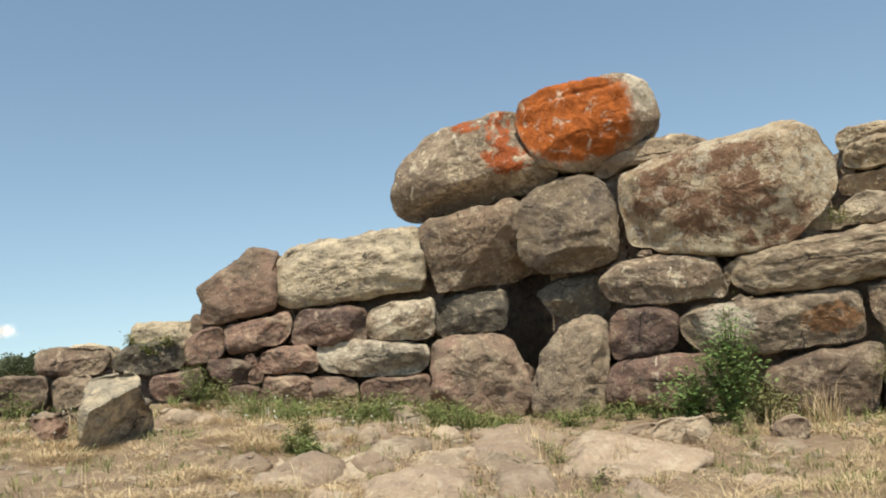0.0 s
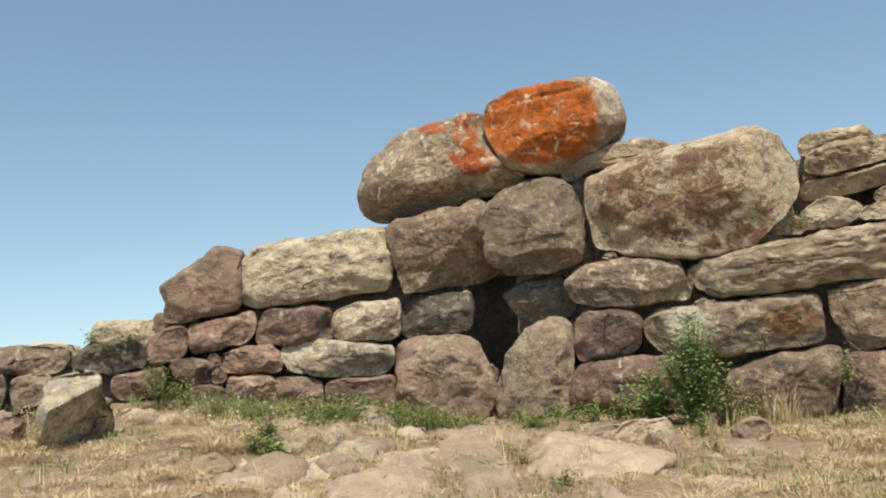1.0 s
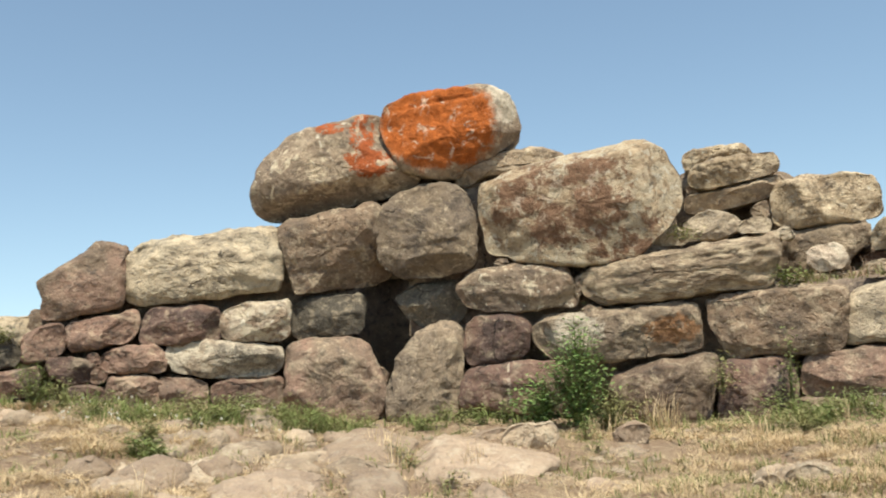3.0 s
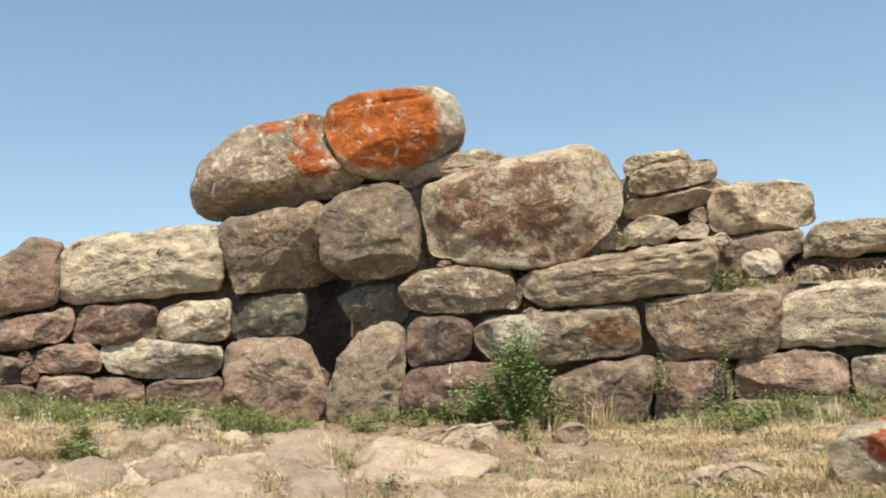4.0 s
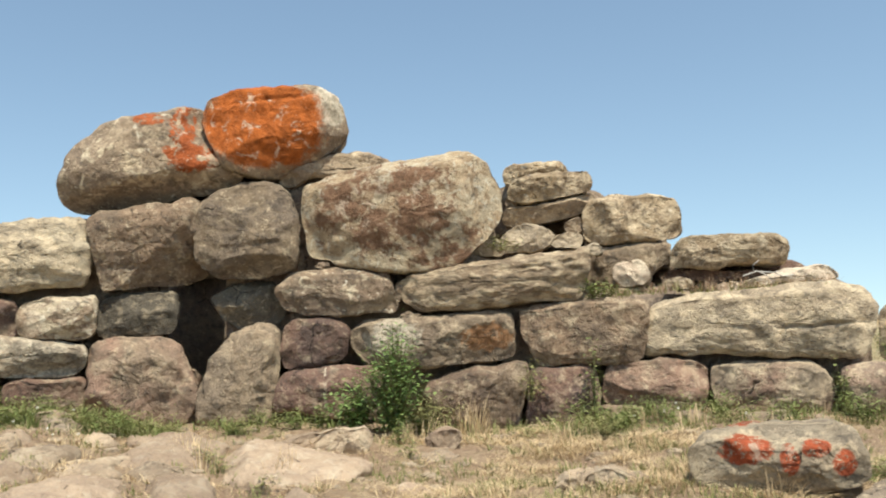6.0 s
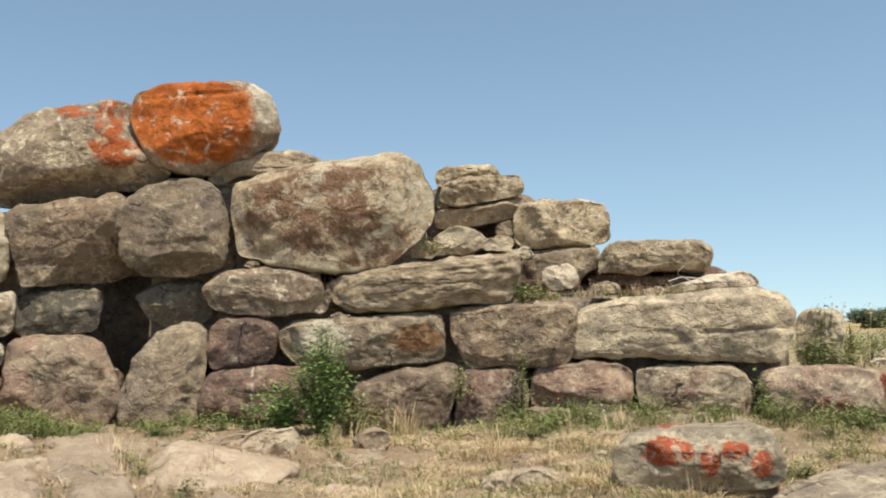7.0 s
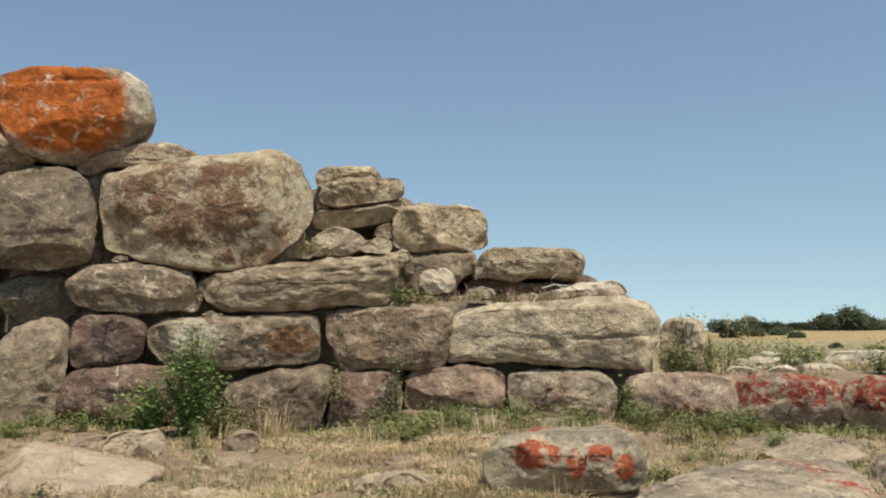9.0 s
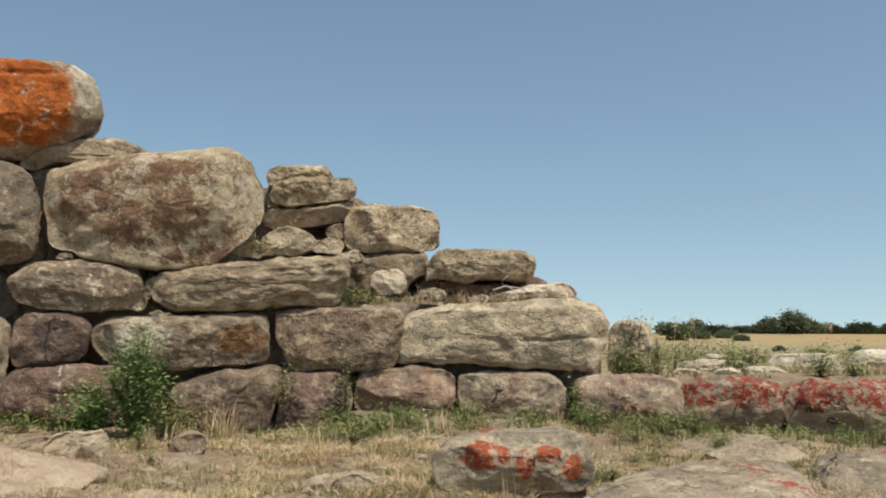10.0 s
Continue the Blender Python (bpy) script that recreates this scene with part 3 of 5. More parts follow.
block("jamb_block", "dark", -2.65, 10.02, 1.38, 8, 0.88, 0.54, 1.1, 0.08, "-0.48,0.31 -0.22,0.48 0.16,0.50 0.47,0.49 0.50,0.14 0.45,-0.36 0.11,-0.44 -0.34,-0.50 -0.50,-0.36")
block("lintel_block", "greybrown", -2.51, 9.89, 2.14, 7, 1.31, 1.03, 1.4, 0.12, "-0.50,0.32 -0.37,0.38 -0.01,0.48 0.36,0.50 0.41,0.40 0.37,0.19 0.40,-0.06 0.48,-0.28 0.27,-0.40 -0.07,-0.45 -0.37,-0.50 -0.40,-0.35 -0.45,-0.03")
block("lintel_block", "greypale", -1.47, 9.96, 2.32, 3, 1.20, 1.12, 1.4, 0.16, "-0.45,0.23 -0.34,0.37 -0.04,0.49 0.25,0.50 0.41,0.36 0.48,0.13 0.50,-0.32 0.41,-0.46 0.06,-0.50 -0.30,-0.50 -0.45,-0.33 -0.50,-0.04")
block("capstone", "capgrey", -2.49, 9.99, 3.14, 7, 2.01, 1.25, 1.7, 0.22, "-0.50,-0.23 -0.45,0.07 -0.30,0.31 -0.09,0.42 0.24,0.50 0.32,0.39 0.36,0.17 0.43,-0.10 0.50,-0.15 0.41,-0.25 0.20,-0.33 -0.06,-0.41 -0.33,-0.50 -0.43,-0.47 -0.49,-0.38")
block("capstone", "orange", -1.14, 9.97, 3.44, 2, 1.66, 1.06, 1.5, 0.20, "-0.48,0.35 -0.27,0.47 0.09,0.50 0.28,0.49 0.44,0.34 0.50,0.01 0.47,-0.13 0.31,-0.29 0.07,-0.49 -0.16,-0.50 -0.36,-0.40 -0.44,-0.16 -0.50,0.10")
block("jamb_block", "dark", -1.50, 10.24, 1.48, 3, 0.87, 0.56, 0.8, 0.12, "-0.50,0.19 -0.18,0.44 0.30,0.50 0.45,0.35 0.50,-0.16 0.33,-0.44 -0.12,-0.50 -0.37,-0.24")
block("jamb_block", "jambgrey", -1.55, 9.94, 0.69, 4, 0.89, 1.14, 1.0, 0.10, "-0.47,-0.12 -0.36,0.15 -0.08,0.44 0.27,0.50 0.48,0.46 0.50,0.16 0.45,-0.16 0.36,-0.45 -0.12,-0.50 -0.50,-0.45 -0.50,-0.22")
block("block", "lichenspot", -0.51, 10.03, 1.60, -1, 1.34, 0.53, 1.1, 0.10, "-0.50,0.07 -0.36,0.45 -0.06,0.50 0.43,0.43 0.48,0.14 0.50,-0.45 0.12,-0.50 -0.28,-0.50 -0.44,-0.35")
block("wedge", "grey", 0.17, 10.10, 1.58, -5, 0.10, 0.27, 0.4, 0.03, "-0.50,0.20 0.48,0.50 0.50,-0.24 -0.23,-0.50")
block("wedge", "grey", -0.65, 10.11, 1.90, -0, 0.14, 0.08, 0.3, 0.03, "-0.50,-0.03 -0.06,0.50 0.50,0.18 0.50,-0.50 -0.43,-0.42")
block("wedge", "grey", 0.29, 10.02, 1.31, -6, 0.24, 0.08, 0.3, 0.02, "-0.50,-0.18 -0.11,0.50 0.47,0.07 0.50,-0.50")
block("block", "darkred", -0.76, 10.00, 1.03, 0, 0.75, 0.58, 1.0, 0.12, "-0.44,0.34 -0.29,0.50 0.39,0.47 0.50,0.15 0.48,-0.30 0.00,-0.44 -0.40,-0.50 -0.50,-0.19")
block("block", "redvein", -0.56, 9.95, 0.49, -2, 1.29, 0.59, 1.0, 0.09, "-0.49,-0.32 -0.50,0.07 -0.42,0.43 -0.05,0.50 0.33,0.49 0.50,0.35 0.50,-0.50 -0.06,-0.46")
block("long_block", "orangespot", 0.53, 9.92, 1.02, -7, 1.84, 0.58, 1.1, 0.10, "-0.50,0.30 -0.39,0.47 -0.04,0.47 0.20,0.50 0.46,0.50 0.49,0.31 0.50,-0.30 0.43,-0.41 0.19,-0.45 -0.20,-0.50 -0.38,-0.43 -0.47,-0.17")
block("great_block", "mottled", 0.23, 9.96, 2.46, -6, 2.31, 1.33, 1.8, 0.17, "-0.50,0.12 -0.48,0.27 -0.28,0.37 -0.04,0.43 0.16,0.50 0.33,0.50 0.42,0.42 0.50,0.18 0.49,-0.06 0.41,-0.26 0.29,-0.45 0.10,-0.50 -0.23,-0.46 -0.46,-0.35 -0.48,-0.20")
block("back_slab", "topbrown", -0.51, 10.34, 3.01, 3, 1.34, 0.43, 1.2, 0.1, "-0.50,-0.22 -0.37,0.04 -0.19,0.29 0.00,0.50 0.30,0.46 0.50,0.27 0.48,-0.19 0.09,-0.18 -0.20,-0.24 -0.30,-0.45 -0.40,-0.50")
block("back_slab", "grey", -0.90, 10.61, 2.79, 1, 0.32, 0.30, 0.8, 0.06, "-0.50,0.09 0.16,0.50 0.50,-0.22 0.07,-0.50")
block("long_slab", "striated", 1.23, 9.85, 1.66, -10, 2.17, 0.70, 1.2, 0.10, "-0.50,-0.06 -0.45,0.18 -0.20,0.31 0.09,0.38 0.40,0.45 0.48,0.50 0.50,0.36 0.47,-0.03 0.43,-0.35 0.19,-0.37 -0.09,-0.47 -0.38,-0.50 -0.48,-0.28")
block("block", "greybrown", 2.17, 9.63, 1.07, -13, 1.49, 0.73, 1.2, 0.10, "-0.50,0.37 -0.25,0.43 0.03,0.50 0.41,0.49 0.50,0.37 0.44,-0.15 0.40,-0.46 0.13,-0.49 -0.35,-0.50 -0.45,-0.11")
block("long_slab", "weathered", 3.86, 9.16, 1.10, -21, 2.36, 0.79, 1.2, 0.1, "-0.50,-0.37 -0.49,-0.10 -0.45,0.32 -0.26,0.44 -0.02,0.49 0.19,0.50 0.37,0.50 0.47,0.40 0.50,0.15 0.48,-0.23 0.44,-0.50 0.24,-0.47 -0.02,-0.42 -0.36,-0.40")
block("block", "greyred", 1.00, 9.81, 0.42, -9, 1.15, 0.73, 1.0, 0.10, "-0.50,0.24 -0.06,0.42 0.41,0.50 0.50,0.42 0.47,0.07 0.36,-0.49 -0.08,-0.50 -0.50,-0.44")
block("block", "darkred", 1.90, 9.64, 0.38, -11, 0.80, 0.66, 1.0, 0.08, "-0.46,0.44 0.05,0.50 0.43,0.47 0.50,0.09 0.47,-0.49 -0.50,-0.50")
block("block", "redgrey", 2.85, 9.42, 0.50, -16, 1.11, 0.56, 1.0, 0.12, "-0.49,0.30 -0.36,0.40 0.11,0.50 0.41,0.42 0.50,0.23 0.49,-0.38 0.38,-0.48 0.08,-0.50 -0.44,-0.39 -0.50,-0.22")
block("footing", "greyred", 2.46, 9.40, 0.19, -14, 0.60, 0.22, 0.5, 0.06, "-0.48,0.36 -0.00,0.50 0.47,0.26 0.50,-0.43 -0.50,-0.50")
block("footing", "red", 3.10, 9.22, 0.15, -17, 0.54, 0.16, 0.5, 0.06, "-0.50,0.15 -0.09,0.50 0.41,0.23 0.50,-0.50 -0.46,-0.47")
block("block", "palered", 3.95, 9.05, 0.44, -21, 1.22, 0.58, 1.0, 0.10, "-0.50,0.36 -0.43,0.44 -0.14,0.50 0.31,0.47 0.47,0.27 0.50,-0.17 0.45,-0.50 -0.19,-0.44 -0.47,-0.34")
block("footing", "greyred", 3.04, 9.24, 0.23, -16, 0.67, 0.20, 0.5, 0.06, "-0.50,-0.05 -0.15,0.50 0.39,0.26 0.50,-0.34 -0.50,-0.50")
block("footing", "red", 3.80, 8.99, 0.20, -21, 0.72, 0.19, 0.5, 0.06, "-0.50,-0.04 -0.17,0.50 0.33,0.15 0.50,-0.40 -0.50,-0.50")
block("end_block", "redlichen_few", 4.99, 8.45, 0.39, -28, 1.17, 0.62, 1.0, 0.10, "-0.50,0.36 -0.30,0.46 0.20,0.50 0.46,0.42 0.50,0.25 0.46,-0.45 -0.01,-0.50 -0.47,-0.49")
block("end_block", "redlichen", 5.89, 7.94, 0.42, -33, 1.07, 0.57, 1.1, 0.10, "-0.46,0.29 -0.21,0.50 0.21,0.49 0.49,0.36 0.50,-0.38 0.19,-0.50 -0.33,-0.50 -0.50,-0.29")
block("end_block", "redlichen", 6.82, 7.29, 0.40, -37, 1.22, 0.62, 1.1, 0.10, "-0.49,0.29 -0.26,0.44 0.12,0.50 0.46,0.41 0.50,-0.42 0.06,-0.50 -0.36,-0.44 -0.50,-0.27")
block("end_block", "redlichen", 7.58, 6.68, 0.38, -44, 0.73, 0.61, 1.1, 0.10, "-0.49,0.36 -0.11,0.50 0.41,0.48 0.50,-0.38 -0.01,-0.50 -0.50,-0.44")
block("top_slab", "toplichen", 1.96, 11.08, 3.08, -10, 0.85, 0.29, 1.1, 0.09, "-0.50,-0.12 -0.44,0.37 -0.14,0.50 0.39,0.49 0.50,0.04 0.41,-0.38 -0.15,-0.46 -0.47,-0.50")
block("top_slab", "toplichen", 2.02, 10.56, 2.81, -11, 1.03, 0.38, 1.1, 0.13, "-0.50,-0.33 -0.46,0.25 -0.23,0.46 0.12,0.48 0.44,0.50 0.50,0.14 0.47,-0.20 0.10,-0.38 -0.32,-0.50")
block("top_slab", "topbrown", 2.04, 10.68, 2.54, -11, 1.17, 0.38, 1.1, 0.1, "-0.50,-0.42 -0.48,0.10 -0.13,0.26 0.15,0.42 0.44,0.50 0.50,0.27 0.34,-0.15 -0.00,-0.37 -0.26,-0.50")
block("top_block", "toplichen", 2.92, 10.25, 2.36, -16, 1.13, 0.60, 1.0, 0.14, "-0.50,-0.36 -0.49,0.30 -0.40,0.45 -0.15,0.50 0.32,0.47 0.47,0.35 0.50,-0.00 0.47,-0.32 0.34,-0.44 0.02,-0.45 -0.32,-0.50")
block("rubble", "rubblegrey", 1.69, 10.41, 2.18, -9, 0.70, 0.36, 0.6, 0.14, "-0.50,-0.43 -0.37,0.15 -0.09,0.50 0.21,0.47 0.47,0.18 0.50,-0.10 0.18,-0.50")
block("rubble", "rubblegrey", 2.15, 10.32, 2.13, -12, 0.41, 0.21, 0.5, 0.08, "-0.50,-0.31 -0.32,0.37 0.17,0.50 0.50,0.22 0.37,-0.50")
block("rubble", "grey", 2.28, 10.51, 2.33, -12, 0.24, 0.21, 0.5, 0.06, "-0.50,0.22 0.43,0.50 0.50,-0.50 -0.35,-0.36")
block("rubble", "paleyellow", 1.26, 10.48, 2.09, -10, 0.34, 0.23, 0.5, 0.06, "-0.50,-0.22 -0.08,0.35 0.32,0.50 0.50,-0.11 0.03,-0.49 -0.44,-0.50")
block("rubble", "grey", 1.57, 10.76, 2.66, -10, 0.15, 0.16, 0.5, 0.05, "-0.50,-0.36 -0.16,0.40 0.47,0.50 0.50,-0.50")
block("back_slab", "topbrown", 2.87, 10.28, 1.81, -16, 0.99, 0.57, 0.8, 0.06, "-0.50,-0.38 -0.43,0.33 0.01,0.50 0.48,0.50 0.50,0.09 0.29,-0.17 0.21,-0.50")
block("rubble", "palepink", 2.80, 9.98, 1.71, -16, 0.43, 0.34, 0.35, 0.16, "-0.50,-0.03 -0.40,0.35 -0.03,0.50 0.36,0.42 0.50,-0.05 0.37,-0.42 -0.08,-0.50 -0.32,-0.37")
block("top_slab", "toplichen", 3.88, 9.83, 1.93, -22, 1.30, 0.39, 1.0, 0.1, "-0.50,-0.40 -0.47,0.24 -0.33,0.48 -0.05,0.50 0.38,0.45 0.50,0.30 0.48,-0.36 0.36,-0.50 0.15,-0.39 -0.16,-0.48")
block("rubble", "darkred", 3.80, 10.16, 1.69, -18, 1.12, 0.19, 0.5, 0.05, "-0.50,0.21 -0.38,0.50 0.05,0.30 0.47,0.18 0.50,-0.46 -0.44,-0.50")
block("top_slab", "palepink", 4.37, 9.45, 1.61, -23, 1.01, 0.23, 0.9, 0.05, "-0.50,-0.25 -0.08,0.33 0.36,0.50 0.50,0.08 0.49,-0.37 -0.40,-0.50")
block("end_rubble", "rubblegrey", 5.50, 9.24, 0.99, -31, 0.51, 0.62, 0.7, 0.08, "-0.47,-0.50 -0.50,0.23 -0.37,0.47 0.07,0.50 0.44,0.43 0.50,0.14 0.43,-0.49")
block("end_rubble", "bleached", 9.24, 10.65, 0.69, -35, 1.12, 0.36, 0.8, 0.12, "-0.50,-0.01 -0.36,0.47 0.35,0.50 0.50,0.22 0.42,-0.40 -0.46,-0.50")
block("end_rubble", "bleached", 7.76, 10.70, 0.65, -32, 1.11, 0.29, 0.9, 0.10, "-0.50,0.24 -0.21,0.50 0.40,0.42 0.50,0.10 0.43,-0.44 -0.49,-0.50")
block("end_rubble", "bleached", 10.77, 10.72, 0.74, -39, 1.07, 0.41, 0.8, 0.12, "-0.50,0.02 -0.35,0.44 0.23,0.50 0.50,0.16 0.49,-0.45 -0.47,-0.50")
block("rubble", "paleyellow", 2.78, 10.08, 1.50, -15, 0.52, 0.12, 0.5, 0.05, "-0.50,0.04 0.12,0.50 0.50,0.08 0.25,-0.48 -0.37,-0.50")
block("rubble", "palepink", 3.81, 9.72, 1.52, -19, 0.42, 0.14, 0.5, 0.05, "-0.50,-0.05 0.04,0.50 0.50,0.15 0.35,-0.40 -0.42,-0.50")
block("rubble", "paleyellow", 2.27, 10.44, 2.00, -12, 0.43, 0.15, 0.5, 0.05, "-0.50,0.07 0.11,0.50 0.50,0.25 0.43,-0.38 -0.34,-0.50")
block("rubble", "grey", 1.21, 10.65, 2.21, -10, 0.35, 0.37, 0.5, 0.05, "-0.50,-0.33 0.03,0.40 0.39,0.50 0.50,-0.04 -0.13,-0.50")
block("back_slab", "grey", 2.53, 11.37, 2.34, -13, 2.34, 1.50, 0.8, 0.10, "-0.50,0.43 -0.26,0.50 0.02,0.40 0.28,0.19 0.48,-0.08 0.50,-0.49 0.00,-0.50 -0.49,-0.29")
block("back_slab", "grey", -2.44, 10.91, 2.88, 6, 1.92, 0.63, 0.8, 0.10, "-0.50,-0.32 0.10,0.45 0.47,0.50 0.50,0.10 0.08,-0.50")
block("back_slab", "redgrey", -5.55, 9.35, 1.45, 26, 0.57, 0.34, 0.6, 0.05, "-0.48,0.50 0.47,0.48 0.50,-0.50 -0.50,-0.27")
block("back_slab", "darkred", 4.12, 10.47, 1.79, -19, 2.25, 0.56, 0.6, 0.05, "-0.50,0.50 -0.28,0.38 0.34,0.11 0.50,-0.41 -0.50,-0.50")
block("end_rubble", "bleached", 7.61, 9.58, 0.63, -34, 0.68, 0.25, 0.6, 0.08, "-0.49,0.21 -0.24,0.50 0.31,0.38 0.50,-0.03 0.40,-0.45 -0.50,-0.50")
block("end_rubble", "bleached", 6.51, 9.58, 0.64, -30, 0.43, 0.17, 0.5, 0.06, "-0.50,0.09 -0.26,0.50 0.35,0.32 0.50,-0.35 -0.43,-0.50")
block("back_slab", "redgrey", -4.86, 9.70, 1.97, 21, 0.37, 0.61, 0.5, 0.05, "-0.50,0.49 0.50,0.50 0.49,-0.50 -0.50,-0.46")
block("back_slab", "grey", -3.25, 10.19, 2.23, 10, 0.35, 0.57, 0.5, 0.05, "-0.49,0.44 0.50,0.50 0.47,-0.50 -0.50,-0.45")
block("back_slab", "grey", -1.44, 10.60, 3.00, 3, 0.76, 0.47, 0.5, 0.05, "-0.50,0.50 0.03,0.47 0.49,0.15 0.50,-0.50 -0.46,-0.32")
block("end_rubble", "bleached", 6.68, 9.01, 0.68, -32, 0.38, 0.16, 0.4, 0.05, "-0.50,-0.01 -0.16,0.50 0.34,0.35 0.50,-0.30 -0.42,-0.50")
block("end_rubble", "bleached", 9.41, 12.97, 0.74, -32, 0.56, 0.17, 0.5, 0.05, "-0.50,0.16 -0.14,0.50 0.47,0.30 0.50,-0.35 -0.42,-0.50")
block("end_rubble", "bleached", 9.05, 10.29, 0.66, -36, 0.47, 0.22, 0.5, 0.06, "-0.50,0.13 -0.03,0.50 0.43,0.23 0.50,-0.39 -0.48,-0.50")
block("rubble", "rubblegrey", 1.20, 10.28, 2.08, -7, 0.42, 0.23, 0.5, 0.08, "-0.50,-0.41 -0.27,0.19 0.09,0.50 0.46,0.18 0.50,-0.50")
block("rubble", "rubblegrey", 2.36, 9.92, 1.98, -13, 0.28, 0.16, 0.4, 0.06, "-0.50,-0.19 -0.26,0.36 0.22,0.50 0.50,-0.14 0.27,-0.50")
block("rubble", "rubblegrey", 3.20, 9.58, 1.57, -18, 0.35, 0.13, 0.4, 0.05, "-0.50,-0.27 -0.32,0.42 0.33,0.50 0.50,-0.50")

# ---- loose stones
loose("boulder", "boulderlichen", 2.43, 5.59, 0.25, -24, 1.14, 0.49, 1.30, 0.20, "-0.50,0.12 -0.44,0.28 -0.09,0.44 0.30,0.50 0.44,0.38 0.50,0.05 0.48,-0.31 0.14,-0.50 -0.25,-0.49 -0.48,-0.33")
loose("boulder", "slab", -0.76, 8.37, 0.18, 5, 0.42, 0.16, 0.50, 0.06, "-0.50,0.02 -0.01,0.39 0.50,0.50 0.43,-0.37 -0.40,-0.50")
loose("boulder", "slabgrey", -0.35, 8.01, 0.21, 3, 0.53, 0.28, 0.50, 0.16, "-0.50,0.02 -0.39,0.35 -0.08,0.47 0.18,0.39 0.40,0.50 0.50,0.09 0.42,-0.36 0.13,-0.50 -0.26,-0.43 -0.49,-0.28")
loose("boulder", "redgrey", 0.53, 8.28, 0.16, -4, 0.38, 0.24, 0.50, 0.10, "-0.50,0.14 0.04,0.50 0.50,0.27 0.38,-0.44 -0.39,-0.50")
loose("boulder", "slab", -3.12, 8.80, 0.41, 20, 0.41, 0.20, 0.45, 0.10, "-0.50,0.21 -0.16,0.50 0.33,0.48 0.50,0.05 0.34,-0.50 -0.32,-0.33")
loose("boulder", "slabgrey", -3.85, 7.35, 0.46, 28, 0.31, 0.17, 0.35, 0.08, "-0.50,0.19 -0.14,0.50 0.33,0.25 0.50,-0.27 0.14,-0.50 -0.48,-0.31")
loose("boulder", "slabgrey", -3.74, 7.94, 0.43, 25, 0.21, 0.12, 0.30, 0.08, "-0.50,0.18 0.01,0.50 0.50,0.02 0.36,-0.50 -0.47,-0.37")
loose("boulder", "slabgrey", -3.55, 8.12, 0.43, 24, 0.23, 0.14, 0.30, 0.08, "-0.50,0.19 0.10,0.50 0.50,0.04 0.41,-0.50 -0.41,-0.42")
loose("boulder", "slabgrey", -5.23, 7.88, 0.62, 34, 0.18, 0.13, 0.25, 0.06, "-0.50,0.03 -0.19,0.50 0.40,0.34 0.50,-0.35 -0.28,-0.50")
loose("boulder", "slabgrey", -4.92, 7.80, 0.58, 32, 0.16, 0.10, 0.25, 0.06, "-0.50,0.10 0.01,0.50 0.50,0.00 0.32,-0.50 -0.41,-0.39")
loose("boulder", "slabgrey", 1.51, 6.22, 0.07, -14, 0.39, 0.19, 0.50, 0.08, "-0.50,-0.06 -0.29,0.44 0.14,0.50 0.50,0.04 0.44,-0.42 -0.27,-0.50")
loose("boulder", "slabgrey", 1.25, 6.32, 0.03, -11, 0.21, 0.15, 0.40, 0.08, "-0.50,-0.25 -0.03,0.50 0.50,0.37 0.47,-0.38 -0.42,-0.50")
loose("boulder", "slabgrey", 1.55, 6.42, 0.06, -14, 0.38, 0.16, 0.35, 0.08, "-0.50,0.18 -0.24,0.50 0.18,0.04 0.50,-0.34 -0.23,-0.50")
loose("leaning_stone", "leaning", -4.84, 6.52, 0.73, 37, 0.66, 0.71, 0.90, 0.08, "-0.32,0.43 0.24,0.50 0.34,0.43 0.34,0.23 0.50,-0.05 0.48,-0.35 0.23,-0.50 -0.46,-0.44 -0.50,-0.06 -0.41,0.22")
loose("boulder", "greyred", -6.39, 7.43, 0.64, 41, 0.27, 0.15, 0.40, 0.06, "-0.50,0.34 0.22,0.50 0.50,-0.02 0.36,-0.50 -0.36,-0.36")
loose("boulder", "redgrey", -5.62, 6.66, 0.64, 40, 0.33, 0.22, 0.40, 0.06, "-0.50,0.39 -0.24,0.47 0.19,0.50 0.50,0.25 0.39,-0.40 -0.33,-0.50")
loose("boulder", "grey", -6.11, 7.46, 0.65, 39, 0.24, 0.18, 0.40, 0.06, "-0.50,0.43 0.30,0.50 0.50,-0.06 0.23,-0.50 -0.39,-0.24")

# ---- slabs in the ground
slab("slab", -0.74, 7.50, 1.32, 2.03, 0.10, "-0.50,0.24 -0.36,0.50 -0.00,0.44 0.27,0.14 0.50,-0.05 0.30,-0.39 -0.11,-0.50 -0.33,-0.33")
slab("slab", -0.50, 6.22, 0.45, 0.84, 0.08, "-0.50,0.28 -0.01,0.50 0.43,0.37 0.50,-0.32 -0.37,-0.50")
slab("slab", -1.81, 7.86, 0.92, 1.87, 0.07, "-0.50,0.07 -0.46,0.45 0.00,0.50 0.40,0.37 0.50,-0.11 0.49,-0.50 -0.00,-0.48 -0.32,-0.22")
slab("slab", -2.02, 5.98, 0.89, 1.34, 0.06, "-0.50,0.01 -0.15,0.45 0.26,0.50 0.50,-0.01 0.26,-0.43 -0.20,-0.50")
slab("slabgrey", -3.31, 7.27, 0.46, 1.23, 0.10, "-0.43,-0.10 -0.50,0.28 -0.03,0.50 0.50,0.04 0.46,-0.43 0.07,-0.50")
slab("slabgrey", -3.03, 7.67, 0.38, 1.05, 0.08, "-0.46,-0.01 -0.50,0.50 0.14,0.10 0.50,-0.44 0.10,-0.50")
